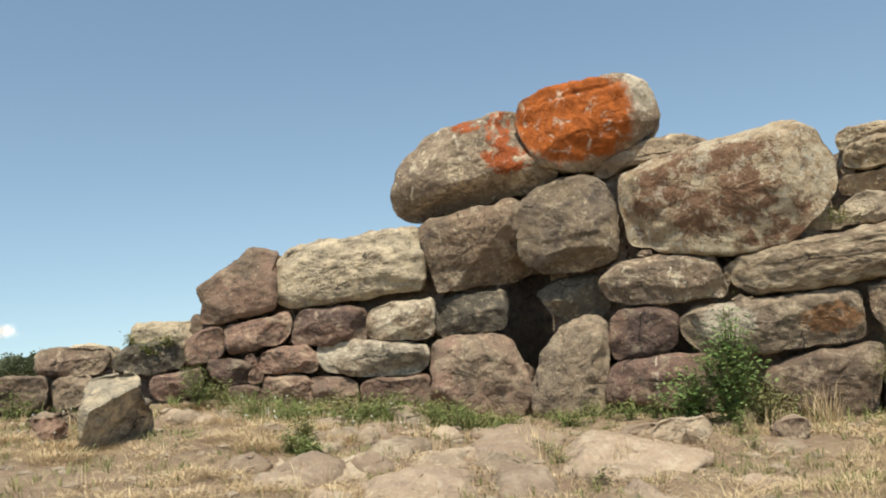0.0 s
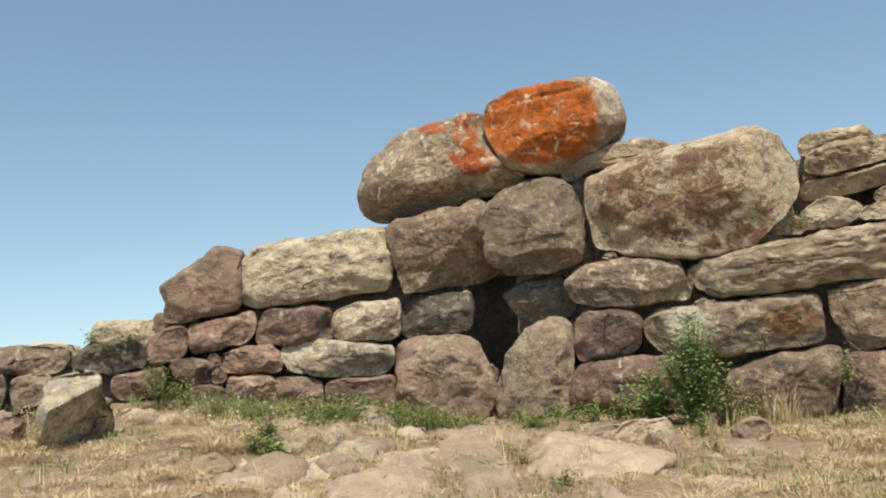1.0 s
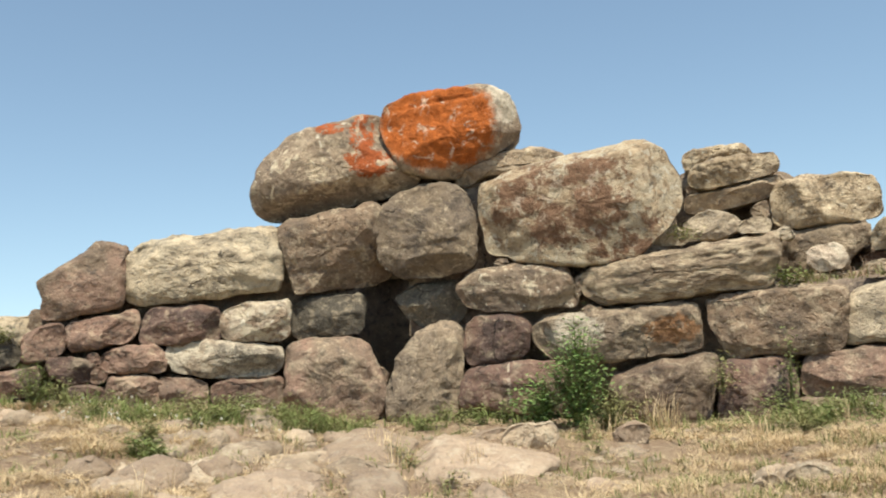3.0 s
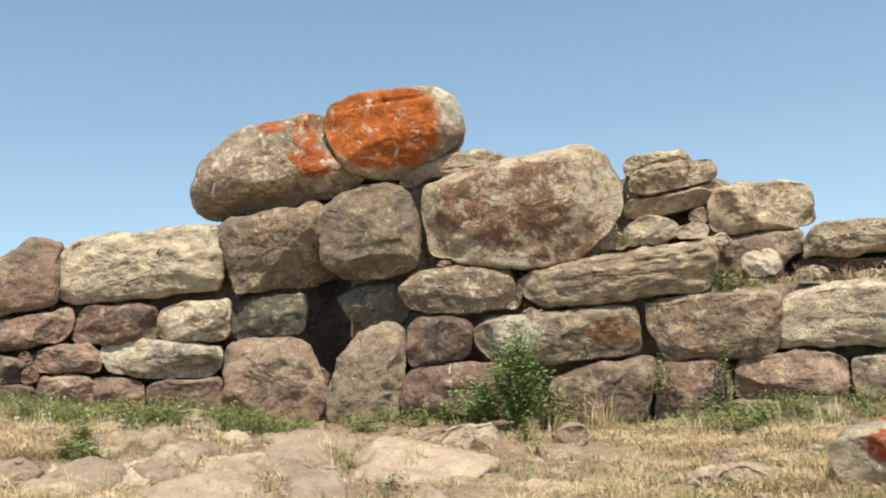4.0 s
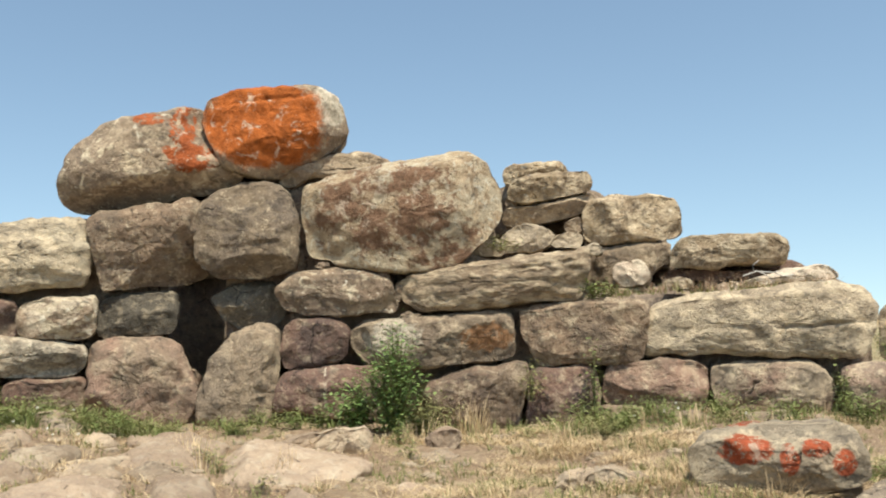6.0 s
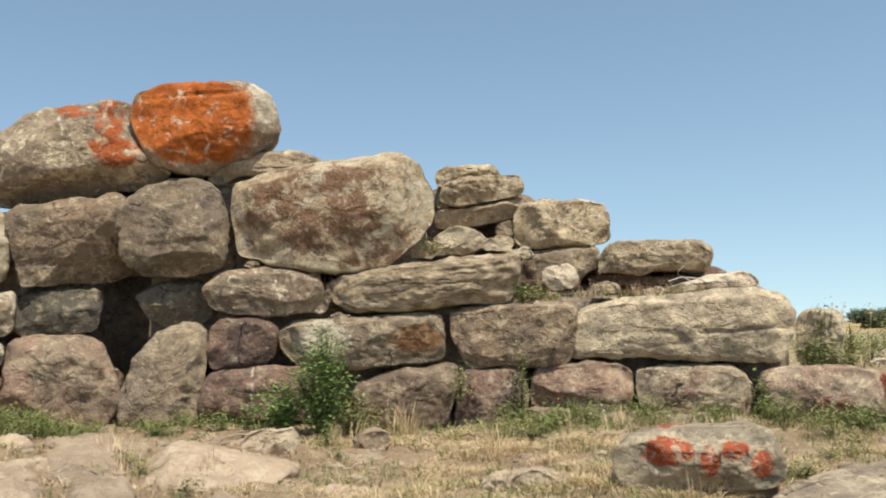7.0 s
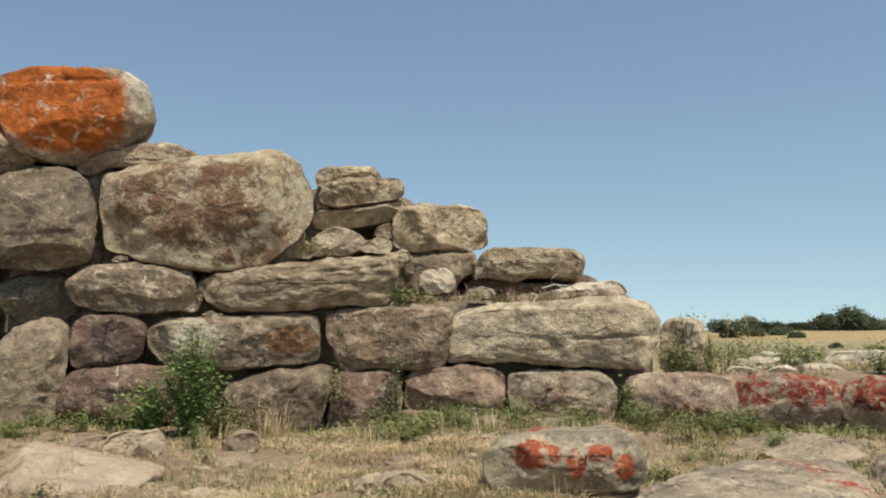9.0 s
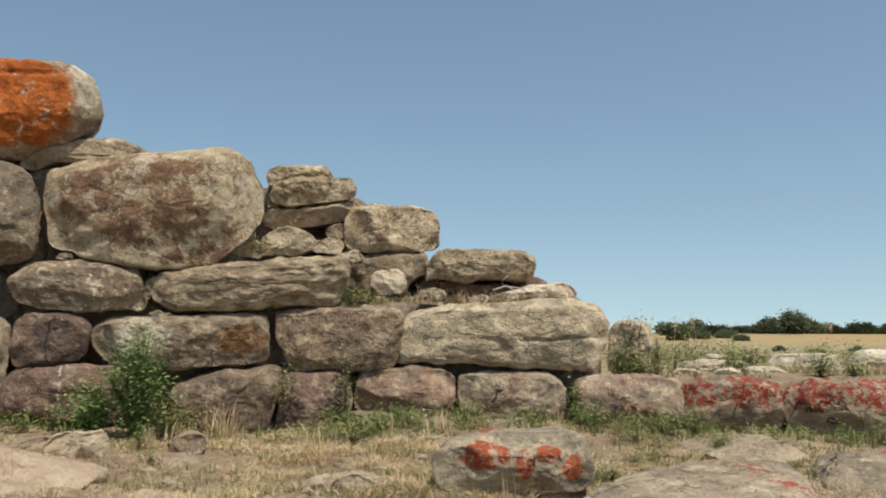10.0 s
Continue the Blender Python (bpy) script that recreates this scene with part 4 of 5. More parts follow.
slab("slabgrey", -2.72, 6.42, 0.51, 1.04, 0.10, "-0.37,-0.10 -0.50,0.36 -0.14,0.50 0.35,0.06 0.50,-0.41 -0.01,-0.50")
slab("slabgrey", -2.65, 7.14, 0.48, 0.97, 0.07, "-0.50,-0.07 -0.25,0.44 0.19,0.50 0.50,-0.06 0.23,-0.50 -0.23,-0.41")
slab("slabgrey", -2.28, 7.36, 0.48, 1.52, 0.08, "-0.32,-0.12 -0.50,0.50 -0.05,0.49 0.42,0.05 0.50,-0.47 0.12,-0.50")
slab("slabgrey", -2.90, 5.70, 0.43, 0.64, 0.07, "-0.50,-0.06 -0.42,0.50 0.20,0.50 0.50,-0.17 0.13,-0.50 -0.22,-0.41")
slab("slabgrey", -3.18, 6.45, 0.48, 0.80, 0.06, "-0.50,0.19 -0.02,0.50 0.46,0.13 0.50,-0.43 0.09,-0.50")
slab("slab", -2.49, 5.53, 0.47, 0.76, 0.05, "-0.50,0.14 -0.05,0.50 0.50,-0.07 0.45,-0.48 -0.01,-0.50")
slab("slabgrey", -4.19, 5.75, 0.36, 0.32, 0.03, "-0.50,0.05 -0.24,0.50 0.30,0.17 0.50,-0.37 0.06,-0.50")
slab("slab", 0.40, 7.74, 0.18, 0.46, 0.05, "-0.50,0.08 0.38,0.50 0.50,-0.07 -0.14,-0.50")
slab("slab", 0.23, 6.51, 0.48, 0.74, 0.05, "-0.50,0.07 0.07,0.50 0.50,0.27 0.28,-0.32 -0.45,-0.50")
slab("slab", -1.47, 6.55, 0.66, 1.14, 0.06, "-0.50,0.30 -0.10,0.50 0.40,0.20 0.50,-0.38 -0.04,-0.50")
slab("slablichen", 3.82, 5.43, 2.39, 1.96, 0.16, "-0.50,-0.11 -0.26,0.11 0.15,0.45 0.40,0.50 0.50,0.29 0.35,-0.05 0.14,-0.42 -0.21,-0.50 -0.48,-0.41")
slab("slabgrey", 5.25, 6.79, 0.87, 1.02, 0.12, "-0.42,0.27 0.17,0.50 0.50,0.00 0.39,-0.41 -0.13,-0.50 -0.50,-0.11")
slab("slablichen", 5.37, 5.55, 1.42, 1.11, 0.14, "-0.20,0.33 0.22,0.50 0.50,0.32 0.21,-0.27 -0.31,-0.50 -0.50,-0.34")
slab("slabgrey", 1.73, 6.04, 0.43, 0.64, 0.06, "-0.38,0.26 0.09,0.50 0.50,0.12 0.17,-0.50 -0.50,-0.30")


# ---- stones half sunk in the ground
def half_buried(x, y, w, h, seed):
    """A worn stone of which only the back shows: a squat, uneven dome that goes on below the ground."""
    r = random.Random(seed)
    rings, count = 14, 30
    p4, flat = r.uniform(2.1, 3.0), r.uniform(0.7, 1.0)
    verts = [Vector((0, 0, h))]
    for i in range(1, rings + 1):
        t = 0.62 * math.pi * i / rings
        for j in range(count):
            a = 2 * math.pi * j / count
            k = (abs(math.cos(a)) ** p4 + abs(math.sin(a)) ** p4) ** (-1 / p4)
            s = math.sin(min(t, math.pi / 2)) ** flat
            verts.append(Vector((0.5 * w * k * s * math.cos(a), 0.42 * w * k * s * math.sin(a), h * math.cos(t) if t < math.pi / 2 else 0.6 * w * math.cos(t))))
    faces = [(0, 1 + j, 1 + (j + 1) % count) for j in range(count)]
    for i in range(rings - 1):
        b = 1 + i * count
        faces += [(b + j, b + count + j, b + count + (j + 1) % count, b + (j + 1) % count) for j in range(count)]
    me = add_mesh("half_buried_stone", verts, faces, ROCKS[r.choice(["halfburied", "slab", "halfburied", "slab"])])
    for _ in range(8):
        n = Vector((r.uniform(-1, 1), r.uniform(-1, 0.5), r.uniform(0.3, 1.2))).normalized()
        limit = max(v.co.dot(n) for v in me.vertices) - r.uniform(0.15, 0.5) * h
        for v in me.vertices:
            over = v.co.dot(n) - limit
            if over > 0:
                v.co = v.co - n * over * 0.85
    me.update()
    normals = [v.normal.copy() for v in me.vertices]
    for v, n in zip(me.vertices, normals):
        v.co = v.co + n * 1.6 * relief(v.co, 0.6 * w, seed, 1.0)
    me.update()
    ob = new("half_buried_stone", me)
    ob.matrix_world = pose(x, y, ground_plain(x, y) - 0.02, 0, 0, r.uniform(-25, 25))
    return tagged(ob, "grey-brown worn stone half sunk in dry earth", "stone", "half-buried stones")


# place, width, height above the ground
for i, (x, y, w, h) in enumerate((
    (-3.84, 7.42, 0.39, 0.13), (-3.38, 7.56, 0.59, 0.13), (-3.76, 8.21, 0.34, 0.07), (-3.17, 7.89, 0.33, 0.11), (-3.09, 8.82, 0.42, 0.15), (-2.66, 6.47, 0.41, 0.17),
    (-2.97, 6.15, 0.59, 0.15), (-2.98, 5.83, 0.45, 0.09), (-2.16, 6.84, 0.38, 0.14), (-1.73, 7.09, 0.47, 0.16), (-2.05, 8.84, 0.62, 0.09), (-2.59, 8.41, 0.33, 0.07),
    (-5.10, 7.87, 0.26, 0.15), (-4.83, 7.80, 0.19, 0.08), (-4.70, 8.10, 0.21, 0.07), (-2.74, 7.40, 0.58, 0.06), (-1.41, 6.88, 0.22, 0.09), (-2.09, 7.54, 0.34, 0.07),
    (-0.65, 8.55, 0.37, 0.09), (0.42, 7.94, 0.30, 0.04), (-3.41, 6.13, 0.26, 0.10), (1.54, 6.61, 0.48, 0.21), (1.36, 6.64, 0.26, 0.16), (1.68, 6.32, 0.29, 0.10),
    (2.60, 9.98, 0.54, 0.13), (3.01, 9.04, 0.45, 0.09), (1.46, 11.32, 0.42, 0.10), (3.77, 8.68, 0.47, 0.08), (4.12, 8.45, 0.29, 0.07), (1.74, 9.77, 0.37, 0.06),
    (5.00, 7.28, 0.33, 0.07), (5.44, 7.38, 0.62, 0.08), (5.68, 6.99, 0.67, 0.08), (-5.20, 7.90, 0.20, 0.12), (-5.07, 8.00, 0.21, 0.07), (-6.63, 7.73, 0.32, 0.12),
    (-6.22, 8.04, 0.23, 0.11)
)):
    half_buried(x, y, 1.1 * w, 0.72 * h, 200 + i)


# ---- earth and rubble behind the facing stones
def core_strip(name, rows, front, back, floor=None, rise=0.03):
    """A bank behind the face: rows of bearing and top height."""
    a0, a1 = rows[0][0], rows[-1][0]
    verts, faces, n = [], [], 0
    for a in np.arange(a0, a1 + 0.01, 0.5):
        top = float(np.interp(a, [r[0] for r in rows], [r[1] for r in rows]))
        for far, z in ((front, -0.3 if floor is None else floor), (front, top - 0.06), (front + 0.12, top), (front + 0.9, top + rise), (back, top + rise - 0.1),
                       (back, -0.3 if floor is None else floor)):
            x, y = polar(a, wall_far(a) + far)
            p = Vector((x, y, z))
            j = 0.07 * noise.noise(p * 2.2) + 0.03 * noise.noise(p * 7)
            verts.append((x, y, z + j))
        n += 1
    for i in range(n - 1):
        for k in range(6):
            k2 = (k + 1) % 6
            faces.append((i * 6 + k, i * 6 + k2, (i + 1) * 6 + k2, (i + 1) * 6 + k))
    faces += [tuple(range(6)), tuple(reversed(range((n - 1) * 6, n * 6)))]
    faces = [tuple(reversed(f)) for f in faces]
    ob = new(name, add_mesh(name, verts, faces, ROCKS["core"]))
    ob.parent = wall
    return ob


core_strip("rubble_core", [(-46, 0.9), (-39.7, 1.05), (-34.7, 1.15), (-31.9, 1.35), (-29.3, 1.7), (-22.9, 2.15), (-17.7, 2.35), (-12.6, 2.45)], 0.55, 2.6)
core_strip("rubble_core", [(-9.6, 2.85), (-8.2, 2.9), (-6.0, 2.95), (-1.2, 2.8), (4.5, 2.5), (5.6, 2.1)], 0.55, 2.6)
core_strip("rubble_core", [(5.0, 2.05), (8.0, 1.85), (12.0, 1.74), (12.8, 1.46), (16.1, 1.46), (26.8, 1.42), (28.3, 1.25), (29.2, 0.8)], 0.5, 2.6, rise=0.22)
core_strip("chamber_roof", [(-13.0, 2.5), (-11.5, 2.8), (-9.2, 2.85)], 0.7, 4.0, 1.95)
core_strip("chamber_back", [(-13.5, 2.4), (-8.7, 2.4)], 3.4, 4.2)


# ================= grass, weeds and bushes =================
def blades(name, spots, material, label, category, tall, wide, count, lean=0.5, rise=0.0):
    """Tufts of thin bent blades at the spots (x, y, scale), one mesh of stuff."""
    rng = random.Random(len(spots) * 13 + count)
    verts, faces = [], []
    for x, y, s in spots:
        for _ in range(count):
            a = rng.uniform(0, 2 * math.pi)
            off = rng.uniform(0, 0.07) * s
            bx, by = x + off * math.cos(a), y + off * math.sin(a)
            bz = ground_z(bx, by) - 0.01 + rise
            hgt = tall * s * rng.uniform(0.25, 1.25)
            out = hgt * lean * rng.uniform(0.2, 1.3)
            side = a + math.pi / 2 + rng.uniform(-0.6, 0.6)
            wx, wy = wide * math.cos(side), wide * math.sin(side)
            mx, my = bx + 0.4 * out * math.cos(a), by + 0.4 * out * math.sin(a)
            tx, ty = bx + out * math.cos(a), by + out * math.sin(a)
            b = len(verts)
            verts += [(bx - wx, by - wy, bz), (bx + wx, by + wy, bz), (mx + wx * 0.8, my + wy * 0.8, bz + hgt * 0.6),
                      (mx - wx * 0.8, my - wy * 0.8, bz + hgt * 0.6), (tx, ty, bz + hgt * (0.95 if lean < 0.7 else 0.75))]
            faces += [(b, b + 1, b + 2, b + 3), (b + 3, b + 2, b + 4)]
    ob = new(name, add_mesh(name, verts, faces, material, smooth=False))
    return tagged(ob, label, category, kind="stuff")


rng = random.Random(5)


def scatter(n, a0, a1, r0, r1, keep, s0=0.6, s1=1.2):
    """Random spots by bearing and distance short of the wall (r1: the gap left before its face)."""
    out = []
    for _ in range(n):
        a = rng.uniform(a0, a1)
        d = wall_far(a) - r1
        r = math.sqrt(rng.uniform(r0 * r0, d * d))
        x, y = polar(a, r)
        if keep(x, y, a, r) > rng.random():
            out.append((x, y, rng.uniform(s0, s1)))
    return out


def patchy(x, y, size=1.0, bias=0.0):
    return min(1.0, max(0.0, 0.5 + bias + 2.2 * noise.noise(Vector((x / size, y / size, 3.3)))))


def straw_here(x, y, a, r):
    share = float(np.interp(a, [-50, -24, -19, -2, 3, 12, 20, 40], [0.95, 0.85, 0.22, 0.14, 0.4, 0.68, 0.6, 0.4]))
    return share * patchy(x, y, 0.9, 0.12) * (0.25 + 0.75 * patchy(x + 7, y, 0.3, 0.0))


straw = scatter(42000, -48, 46, 5.2, 0.2, straw_here, 0.5, 1.2)
straw = [(x, y, s * (0.45 + 1.5 * patchy(x - 3, y + 5, 0.35, -0.1))) for x, y, s in straw]
blades("dry_grass", straw, STRAW, "short straw-coloured dry grass on stony ground", "grass", 0.05, 0.0028, 12, 2.8)
tall_straw = scatter(2600, -48, 46, 5.4, 0.1, lambda x, y, a, r: 0.5 * patchy(x, y, 0.6, -0.1) * straw_here(x, y, a, r))
blades("tall_dry_grass", tall_straw, STRAW, "taller bleached grass stalks", "grass", 0.20, 0.003, 6, 0.4)
olive = scatter(9000, -48, 46, 5.4, 0.05, lambda x, y, a, r: float(np.interp(a, [-30, -20, -2, 4, 15, 40], [0.5, 0.5, 0.35, 0.7, 0.9, 1.0])) * patchy(x, y, 0.5, -0.2))
blades("half_green_grass", olive, OLIVE, "half-dried olive grass tufts", "grass", 0.10, 0.004, 7, 0.7)


def pebbles():
    """Small broken stones strewn on the ground, one mesh of stuff."""
    verts, faces = [], []
    for x, y, s in scatter(1500, -47, 46, 5.2, 0.2, lambda x, y, a, r: patchy(x, y, 0.7, 0.0), 0.2, 1.0):
        w = 0.012 + 0.05 * s ** 3
        z = ground_z(x, y)
        b, n = len(verts), 7
        turn = rng.uniform(0, 6.28)
        for lift, wide in ((-0.2, 1.0), (0.3, 0.95), (0.55, 0.55)):
            for i in range(n):
                t = turn + i * 2 * math.pi / n
                k = w * wide * rng.uniform(0.75, 1.2)
                verts.append((x + 1.3 * k * math.cos(t), y + k * math.sin(t), z + w * lift * rng.uniform(0.8, 1.2)))
        for q in range(2):
            faces += [(b + q * n + i, b + q * n + (i + 1) % n, b + (q + 1) * n + (i + 1) % n, b + (q + 1) * n + i) for i in range(n)]
        faces.append(tuple(range(b + 2 * n, b + 3 * n)))
    tagged(new("pebbles", add_mesh("pebbles", verts, faces, ROCKS["slabgrey"], False)), "small broken stones strewn on dry earth", "gravel", kind="stuff")


pebbles()


def along_foot(n, a0, a1, near, far, s0=0.6, s1=1.2):
    out = []
    for _ in range(n):
        a = rng.uniform(a0, a1)
        x, y = polar(a, wall_far(a) - rng.uniform(near, far))
        out.append((x, y, rng.uniform(s0, s1)))
    return out


foot = along_foot(200, -46, 46, 0.0, 0.5) + along_foot(160, -31, -13, 0.1, 1.2) + along_foot(90, 12, 46, 0.1, 0.9)
blades("green_grass", foot, GREEN, "green grass growing along the foot of the wall", "grass", 0.17, 0.005, 8, 0.6)


def weed(x, y, height, spread, leaves, size, material, seed, z=None, slim=0.3):
    """A leafy plant: stems fanning from the root, with leaves along them."""
    r = random.Random(seed)
    base = ground_z(x, y) if z is None else z
    top = new("weed_plant")
    top.location = (x, y, base)
    sv, sf, lv, lf = [], [], [], []
    stems = max(5, leaves // 28)
    for _ in range(stems):
        a, tilt = r.uniform(0, 2 * math.pi), r.uniform(0.0, 1.0) ** 0.7
        ex, ey, ez = spread * tilt * math.cos(a), spread * tilt * math.sin(a), height * (1.0 - 0.45 * tilt * tilt) * r.uniform(0.6, 1.05)
        pts = [Vector((ex * t ** 1.3, ey * t ** 1.3, ez * t)) for t in (0, 0.25, 0.5, 0.75, 1.0)]
        for i, p in enumerate(pts):
            w = 0.006 * (1.1 - 0.2 * i) * (0.5 + height)
            sv += [p + Vector((w, 0, 0)), p + Vector((-w * 0.5, w * 0.87, 0)), p + Vector((-w * 0.5, -w * 0.87, 0))]
        b = len(sv) - 15
        for i in range(4):
            for k in range(3):
                sf.append((b + i * 3 + k, b + i * 3 + (k + 1) % 3, b + i * 3 + 3 + (k + 1) % 3, b + i * 3 + 3 + k))
        for _ in range(leaves // stems):
            t = r.uniform(0.15, 1.05)
            i = min(3, int(t * 4))
            p = pts[i].lerp(pts[i + 1], t * 4 - i)
            p = p + Vector((r.gauss(0, 1), r.gauss(0, 1), r.gauss(0, 0.8))) * (0.10 * spread + 0.02)
            if p.z < 0.01:
                p.z = 0.01
            la, up = r.uniform(0, 2 * math.pi), r.uniform(-0.3, 0.7)
            d = Vector((math.cos(la) * math.cos(up), math.sin(la) * math.cos(up), math.sin(up)))
            s = d.cross(Vector((r.uniform(-0.5, 0.5), r.uniform(-0.5, 0.5), 1))).normalized()
            ln = size * r.uniform(0.6, 1.3)
            b2 = len(lv)
            lv += [p, p + d * ln * 0.5 + s * ln * slim, p + d * ln - Vector((0, 0, 0.12 * ln)), p + d * ln * 0.5 - s * ln * slim]
            lf.append((b2, b2 + 1, b2 + 2, b2 + 3))
    for nm, v, f, mt in (("stalk", sv, sf, STEM), ("foliage", lv, lf, material)):
        ob = new(nm, add_mesh(nm, v, f, mt, smooth=False))
        ob.parent = top
        ob["kind"] = "stuff"
    return top


def weed_at(a, back, height, spread, leaves, size, label, material=GREEN, seed=1, slim=0.3):
    x, y = polar(a, wall_far(a) - back)
    return tagged(weed(x, y, height, spread, leaves, size, material, seed, slim=slim), label, "plant", "weeds at the wall foot")


# the bush before the wall
bush = weed_at(0.6, 0.75, 1.08, 0.34, 3400, 0.05, "leafy green bush growing before the wall", BUSHLEAF, 3)
weed_at(2.6, 0.55, 0.42, 0.45, 1300, 0.042, "low olive-green plant beside the bush", OLIVE, 4)
weed_at(-1.6, 0.6, 0.55, 0.36, 1700, 0.05, "young bright green shoots beside the bush", BUSHLEAF, 5)
low = "low green weeds at the foot of the stones"
k = 10
for a, back, height, spread, leaves in ((-31.4, 0.3, 0.50, 0.32, 900), (-30.2, 0.35, 0.38, 0.3, 600), (-28.0, 0.5, 0.16, 0.5, 700), (-26.5, 0.6, 0.13, 0.45, 600),
                                        (-24.0, 0.4, 0.14, 0.5, 600), (-21.8, 0.5, 0.17, 0.5, 700), (-19.6, 0.4, 0.2, 0.45, 700), (-18.0, 0.25, 0.30, 0.22, 450),
                                        (-17.2, 0.45, 0.24, 0.4, 800), (-15.6, 0.5, 0.18, 0.4, 600), (-12.8, 0.3, 0.1, 0.35, 300), (-10.6, 0.25, 0.12, 0.3, 350),
                                        (-7.6, 0.25, 0.17, 0.25, 400), (-6.6, 0.3, 0.12, 0.3, 250), (-26.6, 2.9, 0.17, 0.2, 350), (-25.9, 2.8, 0.15, 0.2, 300),
                                        (10.6, 0.25, 0.14, 0.4, 400), (12.6, 0.35, 0.26, 0.35, 700), (14.0, 0.4, 0.30, 0.4, 800), (15.6, 0.25, 0.28, 0.25, 400),
                                        (18.6, 0.3, 0.2, 0.4, 500), (20.2, 0.25, 0.22, 0.3, 450), (22.6, 0.3, 0.18, 0.35, 450), (25.2, 0.25, 0.2, 0.35, 450),
                                        (27.6, 0.25, 0.28, 0.3, 500), (30.0, 0.45, 0.22, 0.4, 600), (32.2, 0.5, 0.25, 0.4, 700), (34.4, 0.5, 0.2, 0.4, 500),
                                        (37.2, 0.5, 0.2, 0.4, 450), (40.0, 0.5, 0.25, 0.35, 450), (42.5, 0.5, 0.22, 0.4, 450), (45.0, 0.5, 0.2, 0.4, 400),
                                        (-42.0, 0.1, 0.25, 0.4, 500), (-40.8, 0.2, 0.22, 0.3, 350),
                                        (-29.0, 0.7, 0.20, 0.45, 800), (-27.0, 1.0, 0.16, 0.5, 800), (-25.0, 0.8, 0.20, 0.5, 900), (-23.4, 0.9, 0.22, 0.5, 1000), (-22.2, 1.2, 0.18, 0.5, 900),
                                        (-20.6, 0.9, 0.22, 0.5, 1000), (-19.0, 0.9, 0.26, 0.5, 1100), (-17.8, 0.9, 0.24, 0.5, 1000), (-16.4, 0.9, 0.22, 0.45, 900), (-14.6, 0.6, 0.18, 0.45, 700),
                                        (-13.4, 0.6, 0.14, 0.4, 500), (-9.4, 0.5, 0.16, 0.35, 500), (-8.4, 0.45, 0.18, 0.3, 500), (-5.4, 0.4, 0.16, 0.35, 500), (-4.0, 0.5, 0.14, 0.3, 400),
                                        (-26.2, 2.6, 0.24, 0.28, 800), (-25.6, 2.9, 0.2, 0.26, 700), (11.6, 0.8, 0.2, 0.45, 700), (13.4, 0.9, 0.28, 0.45, 1100), (14.8, 0.8, 0.24, 0.4, 900),
                                        (17.2, 0.7, 0.2, 0.4, 600), (21.4, 0.7, 0.22, 0.4, 700), (24.2, 0.6, 0.2, 0.4, 600), (28.8, 0.6, 0.26, 0.4, 800), (31.2, 0.8, 0.28, 0.45, 900),
                                        (33.4, 0.8, 0.26, 0.45, 800), (36.0, 0.9, 0.22, 0.4, 600), (38.6, 0.9, 0.22, 0.4, 600)):
    k += 1
    weed_at(a + rng.uniform(-0.5, 0.5), back + rng.uniform(-0.15, 0.25), height * rng.uniform(0.6, 1.35), spread * rng.uniform(0.5, 1.0), int(leaves * rng.uniform(0.35, 0.8)), 0.05, low, OLIVE if k % 3 == 0 else GREEN, k, 0.13)

for x, y, height, spread, leaves, mt in ((3.45, 6.07, 0.14, 0.2, 300, OLIVE), (3.2, 5.95, 0.12, 0.2, 260, GREEN), (4.02, 6.71, 0.14, 0.22, 260, OLIVE), (4.52, 7.27, 0.16, 0.25, 300, OLIVE),
                                         (0.12, 8.62, 0.26, 0.16, 260, GREEN), (0.2, 7.9, 0.2, 0.12, 180, OLIVE), (-1.49, 7.62, 0.16, 0.16, 200, OLIVE), (-1.3, 7.2, 0.14, 0.14, 160, OLIVE),
                                         (-2.71, 6.63, 0.08, 0.14, 140, OLIVE), (-0.84, 6.61, 0.1, 0.14, 160, OLIVE), (2.58, 8.23, 0.14, 0.22, 260, GREEN), (2.2, 8.5, 0.14, 0.3, 320, GREEN),
                                         (0.82, 6.81, 0.08, 0.18, 160, OLIVE), (1.4, 8.9, 0.13, 0.3, 260, OLIVE), (-4.4, 6.9, 0.07, 0.18, 140, OLIVE)):
    k += 1
    tagged(weed(x, y, height, spread, leaves, 0.03, mt, k), "small half-dry weed tuft on bare ground", "plant", "weed tufts")

